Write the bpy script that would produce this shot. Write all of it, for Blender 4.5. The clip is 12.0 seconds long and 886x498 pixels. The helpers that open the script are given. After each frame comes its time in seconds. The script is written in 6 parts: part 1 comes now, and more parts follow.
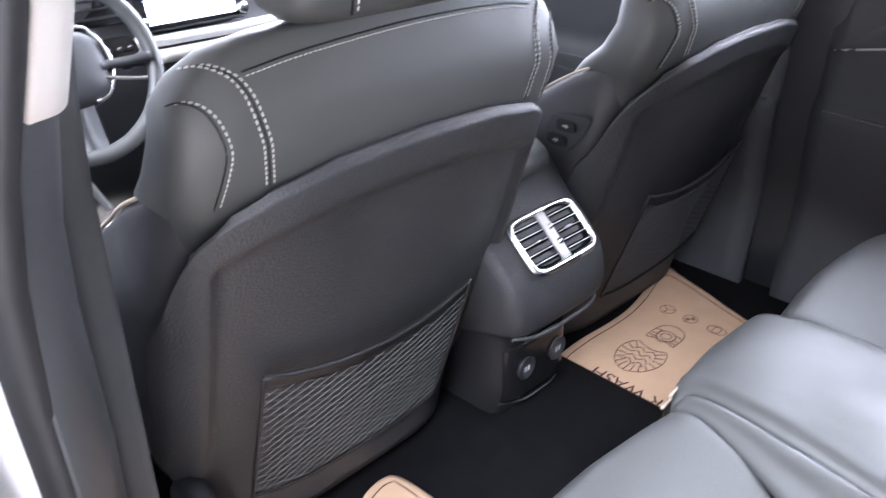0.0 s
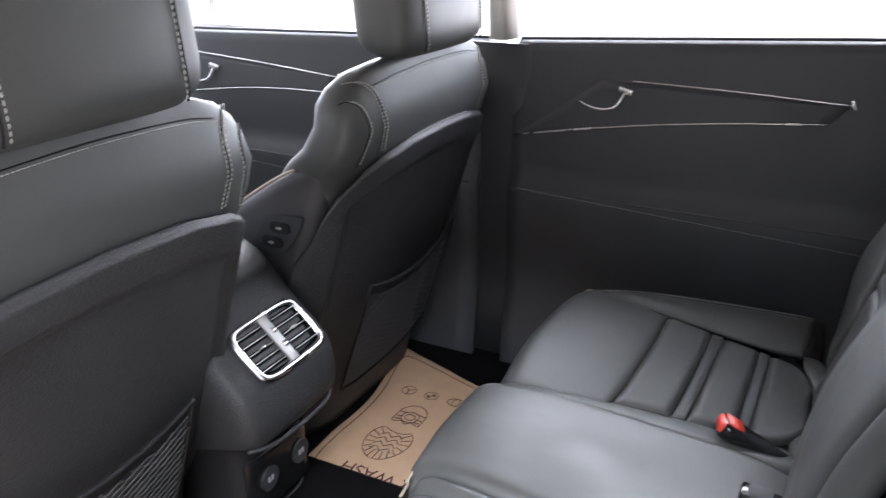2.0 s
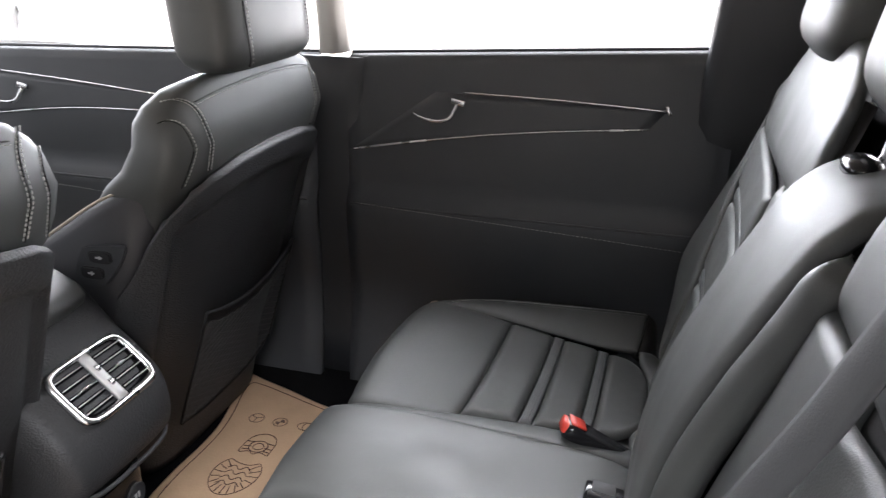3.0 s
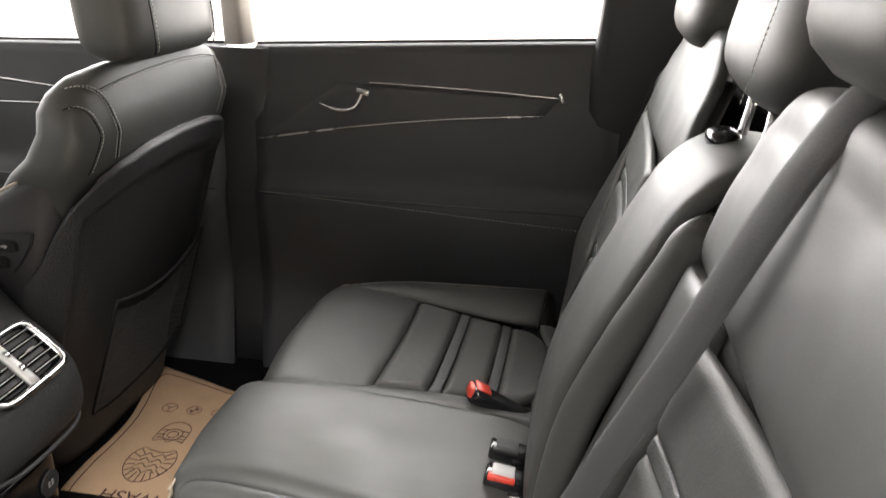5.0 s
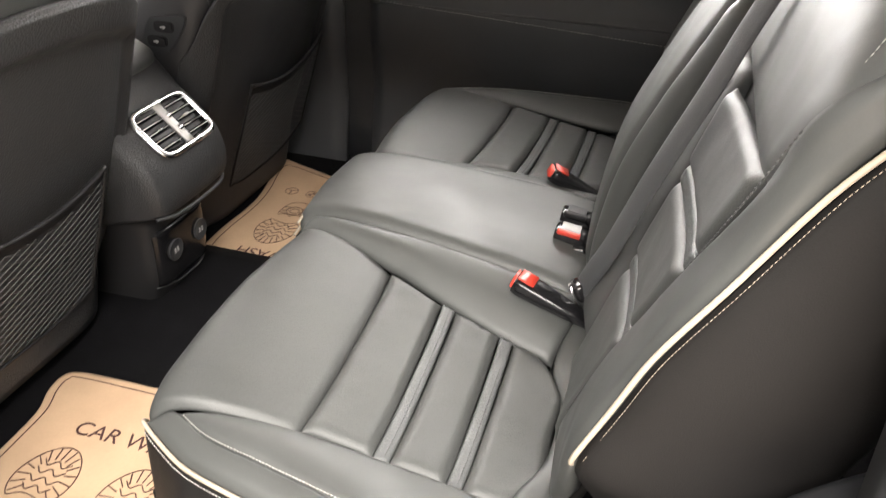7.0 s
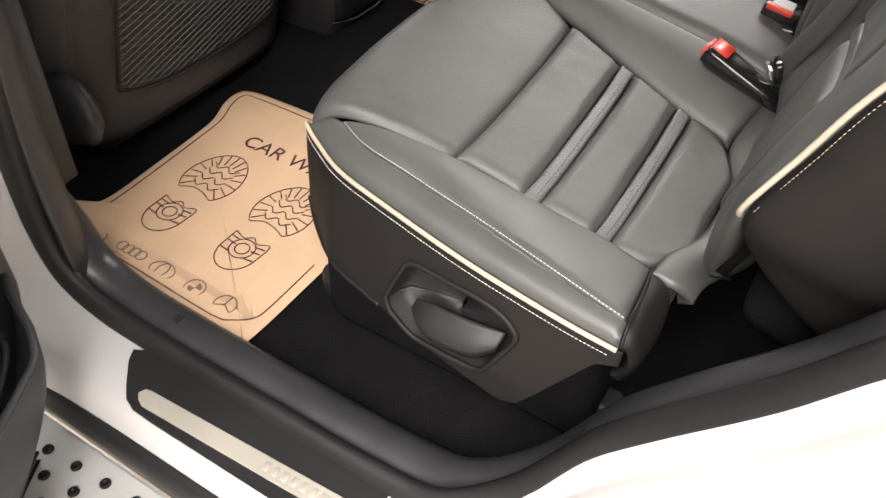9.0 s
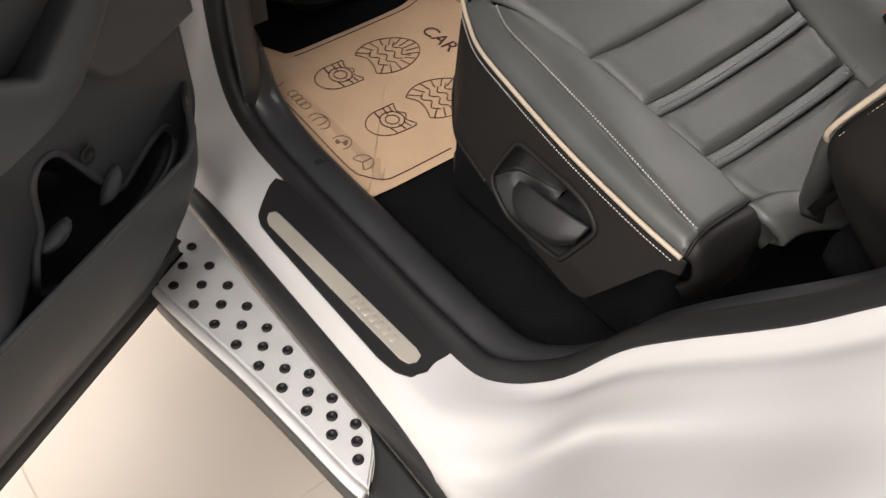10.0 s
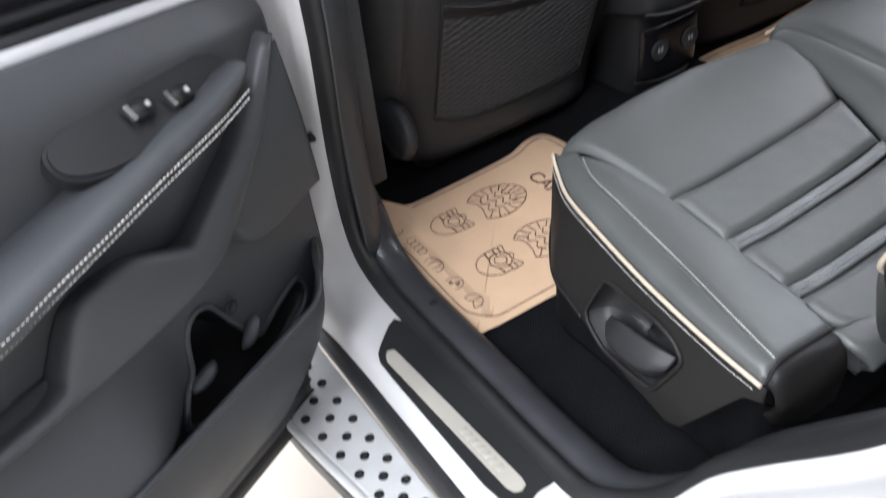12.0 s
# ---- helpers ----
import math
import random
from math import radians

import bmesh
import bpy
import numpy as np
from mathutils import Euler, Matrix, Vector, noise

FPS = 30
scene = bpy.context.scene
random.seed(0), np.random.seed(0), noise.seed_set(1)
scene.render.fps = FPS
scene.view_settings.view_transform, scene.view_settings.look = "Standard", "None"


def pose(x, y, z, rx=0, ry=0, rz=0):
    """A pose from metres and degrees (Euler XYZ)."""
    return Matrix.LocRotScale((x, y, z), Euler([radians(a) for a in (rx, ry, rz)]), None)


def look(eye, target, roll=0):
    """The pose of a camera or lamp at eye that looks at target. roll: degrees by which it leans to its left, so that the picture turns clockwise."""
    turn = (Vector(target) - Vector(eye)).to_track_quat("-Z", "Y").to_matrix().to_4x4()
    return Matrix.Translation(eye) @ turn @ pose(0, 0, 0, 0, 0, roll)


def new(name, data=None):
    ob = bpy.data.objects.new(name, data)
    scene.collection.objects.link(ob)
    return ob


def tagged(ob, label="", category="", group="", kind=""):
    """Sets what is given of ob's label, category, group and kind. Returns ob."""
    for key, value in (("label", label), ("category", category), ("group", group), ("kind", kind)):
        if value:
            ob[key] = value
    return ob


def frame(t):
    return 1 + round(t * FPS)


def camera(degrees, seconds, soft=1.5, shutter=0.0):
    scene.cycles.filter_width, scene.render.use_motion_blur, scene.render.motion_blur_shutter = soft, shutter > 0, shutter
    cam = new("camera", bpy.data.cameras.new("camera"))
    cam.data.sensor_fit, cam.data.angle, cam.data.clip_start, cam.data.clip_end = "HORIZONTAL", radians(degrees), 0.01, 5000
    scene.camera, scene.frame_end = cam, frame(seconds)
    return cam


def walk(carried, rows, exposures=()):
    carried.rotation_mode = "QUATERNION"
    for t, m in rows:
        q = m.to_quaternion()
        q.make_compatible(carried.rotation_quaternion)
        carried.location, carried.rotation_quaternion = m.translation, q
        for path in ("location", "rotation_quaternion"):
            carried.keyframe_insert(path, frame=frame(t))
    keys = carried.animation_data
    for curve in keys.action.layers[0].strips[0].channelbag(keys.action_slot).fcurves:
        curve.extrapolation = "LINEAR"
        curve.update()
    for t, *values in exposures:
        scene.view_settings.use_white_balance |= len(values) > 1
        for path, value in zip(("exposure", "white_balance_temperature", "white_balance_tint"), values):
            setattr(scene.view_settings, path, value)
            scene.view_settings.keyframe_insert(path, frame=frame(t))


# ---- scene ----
cam = camera(57.6, 12.0, soft=1.25, shutter=0.35)
PATH = [
    (0, (-0.902, -0.316, 1.361), (0.336, 0.939, 0.416), -0.4),
    (0.5, (-0.89, -0.331, 1.374), (0.502, 0.833, 0.533), 0.6),
    (1, (-0.879, -0.335, 1.377), (0.605, 0.726, 0.557), 1.7),
    (1.5, (-0.874, -0.344, 1.377), (0.687, 0.622, 0.581), 1.1),
    (2, (-0.869, -0.361, 1.382), (0.79, 0.465, 0.631), 0.1),
    (2.5, (-0.854, -0.368, 1.376), (0.906, 0.251, 0.656), 1.5),
    (3, (-0.839, -0.375, 1.376), (0.962, 0.12, 0.66), 0.9),
    (3.2, (-0.831, -0.386, 1.382), (0.977, 0.066, 0.658), 1.0),
    (4.8, (-0.887, -0.388, 1.376), (0.968, -0.119, 0.679), 1.7),
    (5, (-0.906, -0.396, 1.366), (0.943, -0.117, 0.656), 1.8),
    (5.5, (-0.992, -0.427, 1.358), (0.77, -0.103, 0.469), 1.5),
    (6, (-1.072, -0.447, 1.354), (0.634, -0.091, 0.372), 2.0),
    (6.5, (-1.108, -0.46, 1.347), (0.582, -0.057, 0.356), 1.9),
    (6.7, (-1.115, -0.466, 1.344), (0.565, -0.021, 0.355), 1.6),
    (8.3, (-1.128, -0.455, 1.256), (0.245, 0.116, -0.081), 3.0),
    (8.5, (-1.132, -0.461, 1.25), (0.198, 0.159, -0.109), 2.4),
    (8.8, (-1.14, -0.467, 1.24), (0.138, 0.207, -0.143), 2.5),
    (9, (-1.139, -0.472, 1.24), (0.101, 0.23, -0.163), 3.1),
    (9.2, (-1.14, -0.485, 1.233), (0.051, 0.277, -0.182), 3.4),
    (9.5, (-1.147, -0.537, 1.225), (-0.127, 0.384, -0.229), 2.3),
    (10, (-1.154, -0.61, 1.223), (-0.271, 0.384, -0.272), 3.5),
    (10.5, (-1.159, -0.65, 1.221), (-0.455, 0.462, -0.285), -0.1),
    (11, (-1.169, -0.674, 1.228), (-0.516, 0.485, -0.266), -0.8),
    (11.5, (-1.15, -0.69, 1.254), (-0.523, 0.535, -0.197), -5.0),
    (12, (-1.146, -0.684, 1.291), (-0.407, 0.687, 0.037), -7.8),
]
EXPOSURES = [
    (0.0, 2.2, 5550, 18),
    (1.5, 1.75, 5700, 16),
    (3.2, 1.45, 6150, 13),
    (5.0, 1.4, 6700, 12),
    (6.7, 1.75, 6800, 12),
    (8.4, 1.28, 6800, 13),
    (9.4, 0.92, 6780, 14),
    (10.0, 0.35, 6750, 14),
    (11.3, 0.25, 6450, 14),
    (12.0, 0.95, 5800, 11),
]
walk(cam, [(t, look(eye, target, roll)) for t, eye, target, roll in PATH], EXPOSURES)
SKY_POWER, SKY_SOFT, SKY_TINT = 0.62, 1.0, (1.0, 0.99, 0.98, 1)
SUN_POWER, SUN_FROM, SUN_WIDE = 4.3, (-3.6, -0.9, 4.2), 44

# ---- light: a bright showroom all round, its unseen glass front a lobe in the sky ----
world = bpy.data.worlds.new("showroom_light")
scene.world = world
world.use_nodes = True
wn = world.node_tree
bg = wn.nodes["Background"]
sky_tex = wn.nodes.new("ShaderNodeTexSky")
sky_tex.sky_type, sky_tex.sun_disc = "NISHITA", False
sky_tex.sun_elevation, sky_tex.sun_rotation = radians(48), radians(250)
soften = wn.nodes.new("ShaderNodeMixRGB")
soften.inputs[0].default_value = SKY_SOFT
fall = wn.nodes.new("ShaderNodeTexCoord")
toward = wn.nodes.new("ShaderNodeVectorMath")  # unseen glass front: an added bright lobe of the sky along the far side
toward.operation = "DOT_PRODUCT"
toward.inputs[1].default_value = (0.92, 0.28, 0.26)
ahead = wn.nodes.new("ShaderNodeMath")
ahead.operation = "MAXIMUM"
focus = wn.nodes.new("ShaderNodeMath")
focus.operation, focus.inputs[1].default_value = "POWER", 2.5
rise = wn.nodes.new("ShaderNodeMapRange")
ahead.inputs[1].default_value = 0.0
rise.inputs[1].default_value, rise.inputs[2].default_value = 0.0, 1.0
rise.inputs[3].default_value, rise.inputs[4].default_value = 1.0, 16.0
lobed_sky = wn.nodes.new("ShaderNodeVectorMath")
lobed_sky.operation = "SCALE"
lobed_sky.inputs[0].default_value = SKY_TINT[:3]
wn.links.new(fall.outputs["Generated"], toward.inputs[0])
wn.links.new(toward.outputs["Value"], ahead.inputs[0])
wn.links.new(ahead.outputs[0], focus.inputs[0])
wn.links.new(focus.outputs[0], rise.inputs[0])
wn.links.new(rise.outputs[0], lobed_sky.inputs["Scale"])
wn.links.new(lobed_sky.outputs[0], soften.inputs[2])
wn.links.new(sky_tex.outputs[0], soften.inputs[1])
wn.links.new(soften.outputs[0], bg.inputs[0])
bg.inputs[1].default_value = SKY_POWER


def soft_sun(name, energy, angle, at, to, colour):
    data = bpy.data.lights.new(name, "SUN")
    data.energy, data.angle, data.color = energy, radians(angle), colour
    ob = new(name, data)
    ob.matrix_world = look(at, to)
    return ob


soft_sun("daylight", SUN_POWER, SUN_WIDE, SUN_FROM, (0, 0, 0), (1.0, 0.97, 0.93))


# ---- materials ----
def nodes_of(name):
    m = bpy.data.materials.new(name)
    m.use_nodes = True
    return m, m.node_tree, m.node_tree.nodes["Principled BSDF"]


def surface(name, colour, rough=0.5, metal=0.0, grain=0.0, grain_size=900.0, relief=0.0, mottling=0.15, mottle_size=9.0,
            coat=0.0, cells=False, specular=0.5, sheen=0.0, holes=0.0):
    """A painted, moulded or sewn surface: colour that drifts at two scales, gloss that drifts, fine relief."""
    m, nt, b = nodes_of(name)
    co = nt.nodes.new("ShaderNodeTexCoord")
    big = nt.nodes.new("ShaderNodeTexNoise")
    big.inputs["Scale"].default_value, big.inputs["Detail"].default_value = mottle_size, 6
    fine = nt.nodes.new("ShaderNodeTexVoronoi" if cells else "ShaderNodeTexNoise")
    fine.inputs["Scale"].default_value = grain_size
    for n in (big, fine):
        nt.links.new(co.outputs["Object"], n.inputs["Vector"])
    both = nt.nodes.new("ShaderNodeMath")
    both.operation = "MULTIPLY_ADD"
    both.inputs[1].default_value = 0.25
    nt.links.new(fine.outputs[0], both.inputs[0])
    nt.links.new(big.outputs[0], both.inputs[2])
    ramp = nt.nodes.new("ShaderNodeMapRange")
    ramp.inputs[1].default_value, ramp.inputs[2].default_value = 0.35, 0.9
    ramp.inputs[3].default_value, ramp.inputs[4].default_value = 1 - mottling, 1 + mottling
    nt.links.new(both.outputs[0], ramp.inputs[0])
    tint = nt.nodes.new("ShaderNodeVectorMath")
    tint.operation = "SCALE"
    tint.inputs[0].default_value = colour
    nt.links.new(ramp.outputs[0], tint.inputs["Scale"])
    out = tint.outputs[0]
    if holes:
        fine.inputs["Randomness"].default_value = 0.9
        dots = nt.nodes.new("ShaderNodeMapRange")
        dots.inputs[1].default_value, dots.inputs[2].default_value = 0.16, 0.30
        dots.inputs[3].default_value, dots.inputs[4].default_value = 1 - holes, 1.0
        nt.links.new(fine.outputs[0], dots.inputs[0])
        pricked = nt.nodes.new("ShaderNodeVectorMath")
        pricked.operation = "SCALE"
        nt.links.new(out, pricked.inputs[0])
        nt.links.new(dots.outputs[0], pricked.inputs["Scale"])
        out = pricked.outputs[0]
    nt.links.new(out, b.inputs["Base Color"])
    gloss = nt.nodes.new("ShaderNodeMapRange")
    gloss.inputs[1].default_value, gloss.inputs[2].default_value = 0.3, 0.7
    gloss.inputs[3].default_value, gloss.inputs[4].default_value = max(rough - 0.07, 0.03), min(rough + 0.07, 1)
    nt.links.new(big.outputs[0], gloss.inputs[0])
    nt.links.new(gloss.outputs[0], b.inputs["Roughness"])
    b.inputs["Metallic"].default_value = metal
    b.inputs["Coat Weight"].default_value = coat
    b.inputs["Coat Roughness"].default_value = 0.06
    b.inputs["Specular IOR Level"].default_value = specular
    b.inputs["Sheen Weight"].default_value = sheen
    if grain > 0:
        bump = nt.nodes.new("ShaderNodeBump")
        bump.inputs["Strength"].default_value, bump.inputs["Distance"].default_value = grain, relief or 0.0006
        nt.links.new(fine.outputs[0], bump.inputs["Height"])
        nt.links.new(bump.outputs[0], b.inputs["Normal"])
    return m


LEATHER = surface("grey_black_leather", (0.053, 0.056, 0.054), 0.53, grain=0.10, grain_size=650, relief=0.0005, cells=True, mottling=0.12, mottle_size=14, specular=0.72)
PERFORATED = surface("perforated_leather", (0.055, 0.058, 0.056), 0.55, grain=0.22, grain_size=480, relief=0.0008, cells=True, mottling=0.12, holes=0.22, specular=0.7)
PALE_STRIP = surface("ribbed_strip_leather", (0.085, 0.090, 0.090), 0.40, grain=0.6, grain_size=420, relief=0.001, cells=True, holes=0.2)
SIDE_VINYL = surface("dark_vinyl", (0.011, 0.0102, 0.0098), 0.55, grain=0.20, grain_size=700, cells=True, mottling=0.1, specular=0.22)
PLASTIC = surface("charcoal_plastic", (0.036, 0.038, 0.041), 0.48, grain=0.35, grain_size=700, relief=0.0005, cells=True, mottling=0.1)
SOFT_TRIM = surface("soft_door_trim", (0.056, 0.059, 0.063), 0.50, grain=0.3, grain_size=650, cells=True, mottling=0.1)
NET = surface("grey_net_cord", (0.085, 0.085, 0.086), 0.7, mottling=0.1)
SHELL = surface("grained_shell", (0.036, 0.037, 0.039), 0.52, grain=0.7, grain_size=320, relief=0.001, cells=True, mottling=0.12)
DARK_PANEL = surface("smooth_dark_panel", (0.036, 0.036, 0.039), 0.50, grain=0.15, grain_size=600, mottling=0.1)
RUBBER = surface("black_rubber", (0.015, 0.015, 0.016), 0.50, grain=0.2, grain_size=300, mottling=0.2, specular=0.35)
CARPET = surface("black_carpet", (0.006, 0.006, 0.007), 1.0, grain=1.0, grain_size=600, relief=0.003, mottling=0.4, mottle_size=30, specular=0.1)
GLOSS_BLACK = surface("gloss_black", (0.010, 0.010, 0.011), 0.18, mottling=0.1)
SCUFF = surface("satin_sill_plastic", (0.030, 0.031, 0.034), 0.34, grain=0.25, grain_size=500, mottling=0.2, mottle_size=25)
PAINT = surface("white_car_paint", (0.55, 0.545, 0.54), 0.36, coat=0.3, mottling=0.015, mottle_size=1.5)
CREAM = surface("cream_piping", (0.42, 0.355, 0.275), 0.50, grain=0.3, grain_size=400, mottling=0.1)
THREAD = surface("pale_thread", (0.55, 0.54, 0.51), 0.7, mottling=0.1)
DARK_THREAD = surface("dark_thread", (0.045, 0.045, 0.045), 0.7, mottling=0.1)
GREY_TRIM = surface("pale_grey_pillar_trim", (0.50, 0.48, 0.45), 0.75, grain=0.3, grain_size=500, mottling=0.06)
CHROME = surface("satin_chrome", (0.68, 0.68, 0.68), 0.24, metal=1.0, mottling=0.05)
ALUMINIUM = surface("brushed_aluminium", (0.70, 0.70, 0.69), 0.42, metal=0.22, grain=0.25, grain_size=240, mottling=0.08, mottle_size=20)
STEEL_PLATE = surface("brushed_sill_steel", (0.58, 0.55, 0.48), 0.38, metal=0.45, grain=0.2, grain_size=260, mottling=0.08)
PAPER = surface("brown_kraft_paper", (0.55, 0.38, 0.245), 0.85, grain=0.35, grain_size=180, relief=0.001, mottling=0.09, mottle_size=14)
INK = surface("dark_brown_ink", (0.06, 0.022, 0.020), 0.8, mottling=0.25, mottle_size=80)
GREY_INK = surface("faded_ink", (0.16, 0.10, 0.075), 0.8, mottling=0.25, mottle_size=80)
RED = surface("red_buckle_plastic", (0.62, 0.055, 0.035), 0.35, mottling=0.08)
WEBBING = surface("grey_belt_webbing", (0.062, 0.064, 0.067), 0.75, grain=0.6, grain_size=500, mottling=0.08)
TILE = surface("cream_floor_tile", (0.50, 0.445, 0.38), 0.36, mottling=0.05, mottle_size=4)
GROUT = surface("tile_grout", (0.50, 0.43, 0.36), 0.8, mottling=0.1)
ICON = surface("pale_icon_print", (0.45, 0.45, 0.45), 0.5)


def glowing(name, colour, power):
    m, nt, b = nodes_of(name)
    b.inputs["Base Color"].default_value = (0.1, 0.1, 0.1, 1)
    b.inputs["Emission Color"].default_value = (*colour, 1)
    b.inputs["Emission Strength"].default_value = power
    return m


SCREEN = glowing("lit_screen", (0.92, 0.96, 1.0), 1.6)



# ---- mesh helpers ----
def mesh_of(name, verts, faces, material, smooth=True):
    me = bpy.data.meshes.new(name)
    me.from_pydata([tuple(map(float, v)) for v in verts], [], faces)
    me.materials.append(material)
    if smooth:
        me.shade_smooth()
    return me


def thing(name, label, category, at=(0, 0, 0), group="", kind=""):
    ob = new(name)
    ob.empty_display_size = 0.05
    ob.matrix_world = pose(*at)
    return tagged(ob, label, category, group, kind)


def put(name, me, parent=None, label=""):
    ob = new(name, me)
    if parent is not None:
        ob.parent = parent
        ob.matrix_parent_inverse = Matrix.Translation(parent.matrix_basis.translation).inverted() if parent.type == "EMPTY" else Matrix()
    if label:
        ob["label"] = label
    return ob


def part(name, bm, material, parent=None, label="", smooth=True):
    me = bpy.data.meshes.new(name)
    bm.to_mesh(me)
    bm.free()
    me.materials.append(material)
    if smooth:
        me.shade_smooth()
    return put(name, me, parent, label)


def spline(points, n, closed=False):
    """A smooth run of n points through the given ones."""
    p = np.array(points, float)
    m = len(p)
    if m == 2 and not closed:
        return p[0] + (p[1] - p[0]) * np.linspace(0, 1, n)[:, None]
    out = []
    for s in np.linspace(0, m if closed else m - 1, n, endpoint=not closed):
        i = min(int(s), m - 1 if closed else m - 2)
        f = s - i
        if closed:
            a, b, c, d = (p[(i + k) % m] for k in (-1, 0, 1, 2))
        else:
            b, c = p[i], p[i + 1]
            a = p[i - 1] if i > 0 else 2 * b - c
            d = p[i + 2] if i + 2 < m else 2 * c - b
        out.append(0.5 * (2 * b + (c - a) * f + (2 * a - 5 * b + 4 * c - d) * f * f + (3 * b - a - 3 * c + d) * f ** 3))
    return np.array(out)


def dense(ctrl, nu, nv):
    rows = [spline(r, nv) for r in ctrl]
    return np.array([spline([r[j] for r in rows], nu) for j in range(nv)]).transpose(1, 0, 2)


def normals_of(g):
    du, dv = np.gradient(g, axis=0), np.gradient(g, axis=1)
    n = np.cross(du, dv)
    return n / (np.linalg.norm(n, axis=2, keepdims=True) + 1e-12)


def sheet(name, grid, material, parent=None, facing=(0, 0, 1), thick=0.012, label="", smooth=True, gap=None):
    """A grid of points as a slab: the face, its back and the rim."""
    nu, nv, _ = grid.shape
    n = normals_of(grid)
    if (n.mean(axis=(0, 1)) @ np.array(facing)) < 0:
        grid = grid[::-1]
        n = normals_of(grid)
    back = grid - n * thick
    verts = np.concatenate([grid.reshape(-1, 3), back.reshape(-1, 3)])
    k = nu * nv
    at = lambda i, j: i * nv + j
    keep = [(i, j) for i in range(nu - 1) for j in range(nv - 1) if gap is None or not gap((grid[i, j] + grid[i + 1, j + 1]) / 2)]
    faces = [(at(i, j), at(i + 1, j), at(i + 1, j + 1), at(i, j + 1)) for i, j in keep]
    faces += [(k + at(i, j), k + at(i, j + 1), k + at(i + 1, j + 1), k + at(i + 1, j)) for i, j in keep]
    rim = [at(i, 0) for i in range(nu)] + [at(nu - 1, j) for j in range(1, nv)] + [at(i, nv - 1) for i in range(nu - 2, -1, -1)] + [at(0, j) for j in range(nv - 2, 0, -1)]
    faces += [(b, a, a + k, b + k) for a, b in zip(rim, rim[1:] + rim[:1])]
    return put(name, mesh_of(name, verts, faces, material, smooth), parent, label)


def pad(name, ctrl, material, parent=None, facing=(0, 0, 1), puff=0.008, edge=0.03, tuck=0.007, nu=24, nv=24, thick=0.02, wrinkle=0.0003, label="", sides="uUvV"):
    """An upholstered panel: its middle stands proud and its seams tuck in."""
    g = dense(ctrl, nu, nv)
    n = normals_of(g)
    if (n.mean(axis=(0, 1)) @ np.array(facing)) < 0:
        n = -n
    lu = np.concatenate([np.zeros((1, nv)), np.cumsum(np.linalg.norm(np.diff(g, axis=0), axis=2), axis=0)])
    lv = np.concatenate([np.zeros((nu, 1)), np.cumsum(np.linalg.norm(np.diff(g, axis=1), axis=2), axis=1)], axis=1)
    far = np.full((nu, nv), 9.0)
    rise = np.ones((nu, nv))
    for key, d in (("u", lu), ("U", lu[-1:] - lu), ("v", lv), ("V", lv[:, -1:] - lv)):
        if key in sides:
            q = np.clip(d / edge, 0, 1)
            rise = rise * (1 - (1 - q) ** 2.4)
    lift = -tuck + (tuck + puff) * rise
    ripple = np.array([[noise.noise(Vector(g[i, j]) * 21) + 0.6 * noise.noise(Vector(g[i, j]) * 55) for j in range(nv)] for i in range(nu)])
    lift = lift + wrinkle * 2.0 * ripple * rise
    return sheet(name, g + n * lift[..., None], material, parent, facing, thick, label)


def frames_along(p, closed=False):
    t = np.gradient(p, axis=0) if not closed else np.roll(p, -1, 0) - np.roll(p, 1, 0)
    t /= np.linalg.norm(t, axis=1, keepdims=True) + 1e-12
    ref = np.array((0, 0, 1.0)) if abs(t[:, 2]).mean() < 0.8 else np.array((0, 1.0, 0))
    a = np.cross(t, ref)
    a /= np.linalg.norm(a, axis=1, keepdims=True) + 1e-12
    return t, a, np.cross(a, t)


def sweep(name, points, section, material, parent=None, n=40, closed=False, label="", straight=False, scale=None, raw=False):
    """A section (a, b) swept along a smooth run of points; a lies across, b upwards."""
    p = np.array(points, float) if straight else spline(points, n, closed)
    t, a, b = frames_along(p, closed)
    m = len(section)
    k = np.ones(len(p)) if scale is None else np.interp(np.linspace(0, 1, len(p)), np.linspace(0, 1, len(scale)), scale)
    verts = [p[i] + (a[i] * s[0] + b[i] * s[1]) * k[i] for i in range(len(p)) for s in section]
    q = len(p)
    faces = [(i * m + j, i * m + (j + 1) % m, ((i + 1) % q) * m + (j + 1) % m, ((i + 1) % q) * m + j) for i in range(q if closed else q - 1) for j in range(m)]
    if not closed:
        faces += [tuple(range(m))[::-1], tuple((q - 1) * m + j for j in range(m))]
    if raw:
        return verts, faces
    return put(name, mesh_of(name, verts, faces, material), parent, label)


def ring(r, n=8, ry=None):
    return [(r * math.cos(2 * math.pi * i / n), (ry or r) * math.sin(2 * math.pi * i / n)) for i in range(n)]


def tube(name, points, r, material, parent=None, n=40, sides=8, closed=False, label="", scale=None):
    return sweep(name, points, ring(r, sides), material, parent, n, closed, label, scale=scale)


def joined(name, pieces, material, parent=None, label="", smooth=True, kind=""):
    verts, faces = [], []
    for v, f in pieces:
        k = len(verts)
        verts += list(v)
        faces += [tuple(k + i for i in q) for q in f]
    ob = put(name, mesh_of(name, verts, faces, material, smooth), parent, label)
    if kind:
        ob["kind"] = kind
    return ob


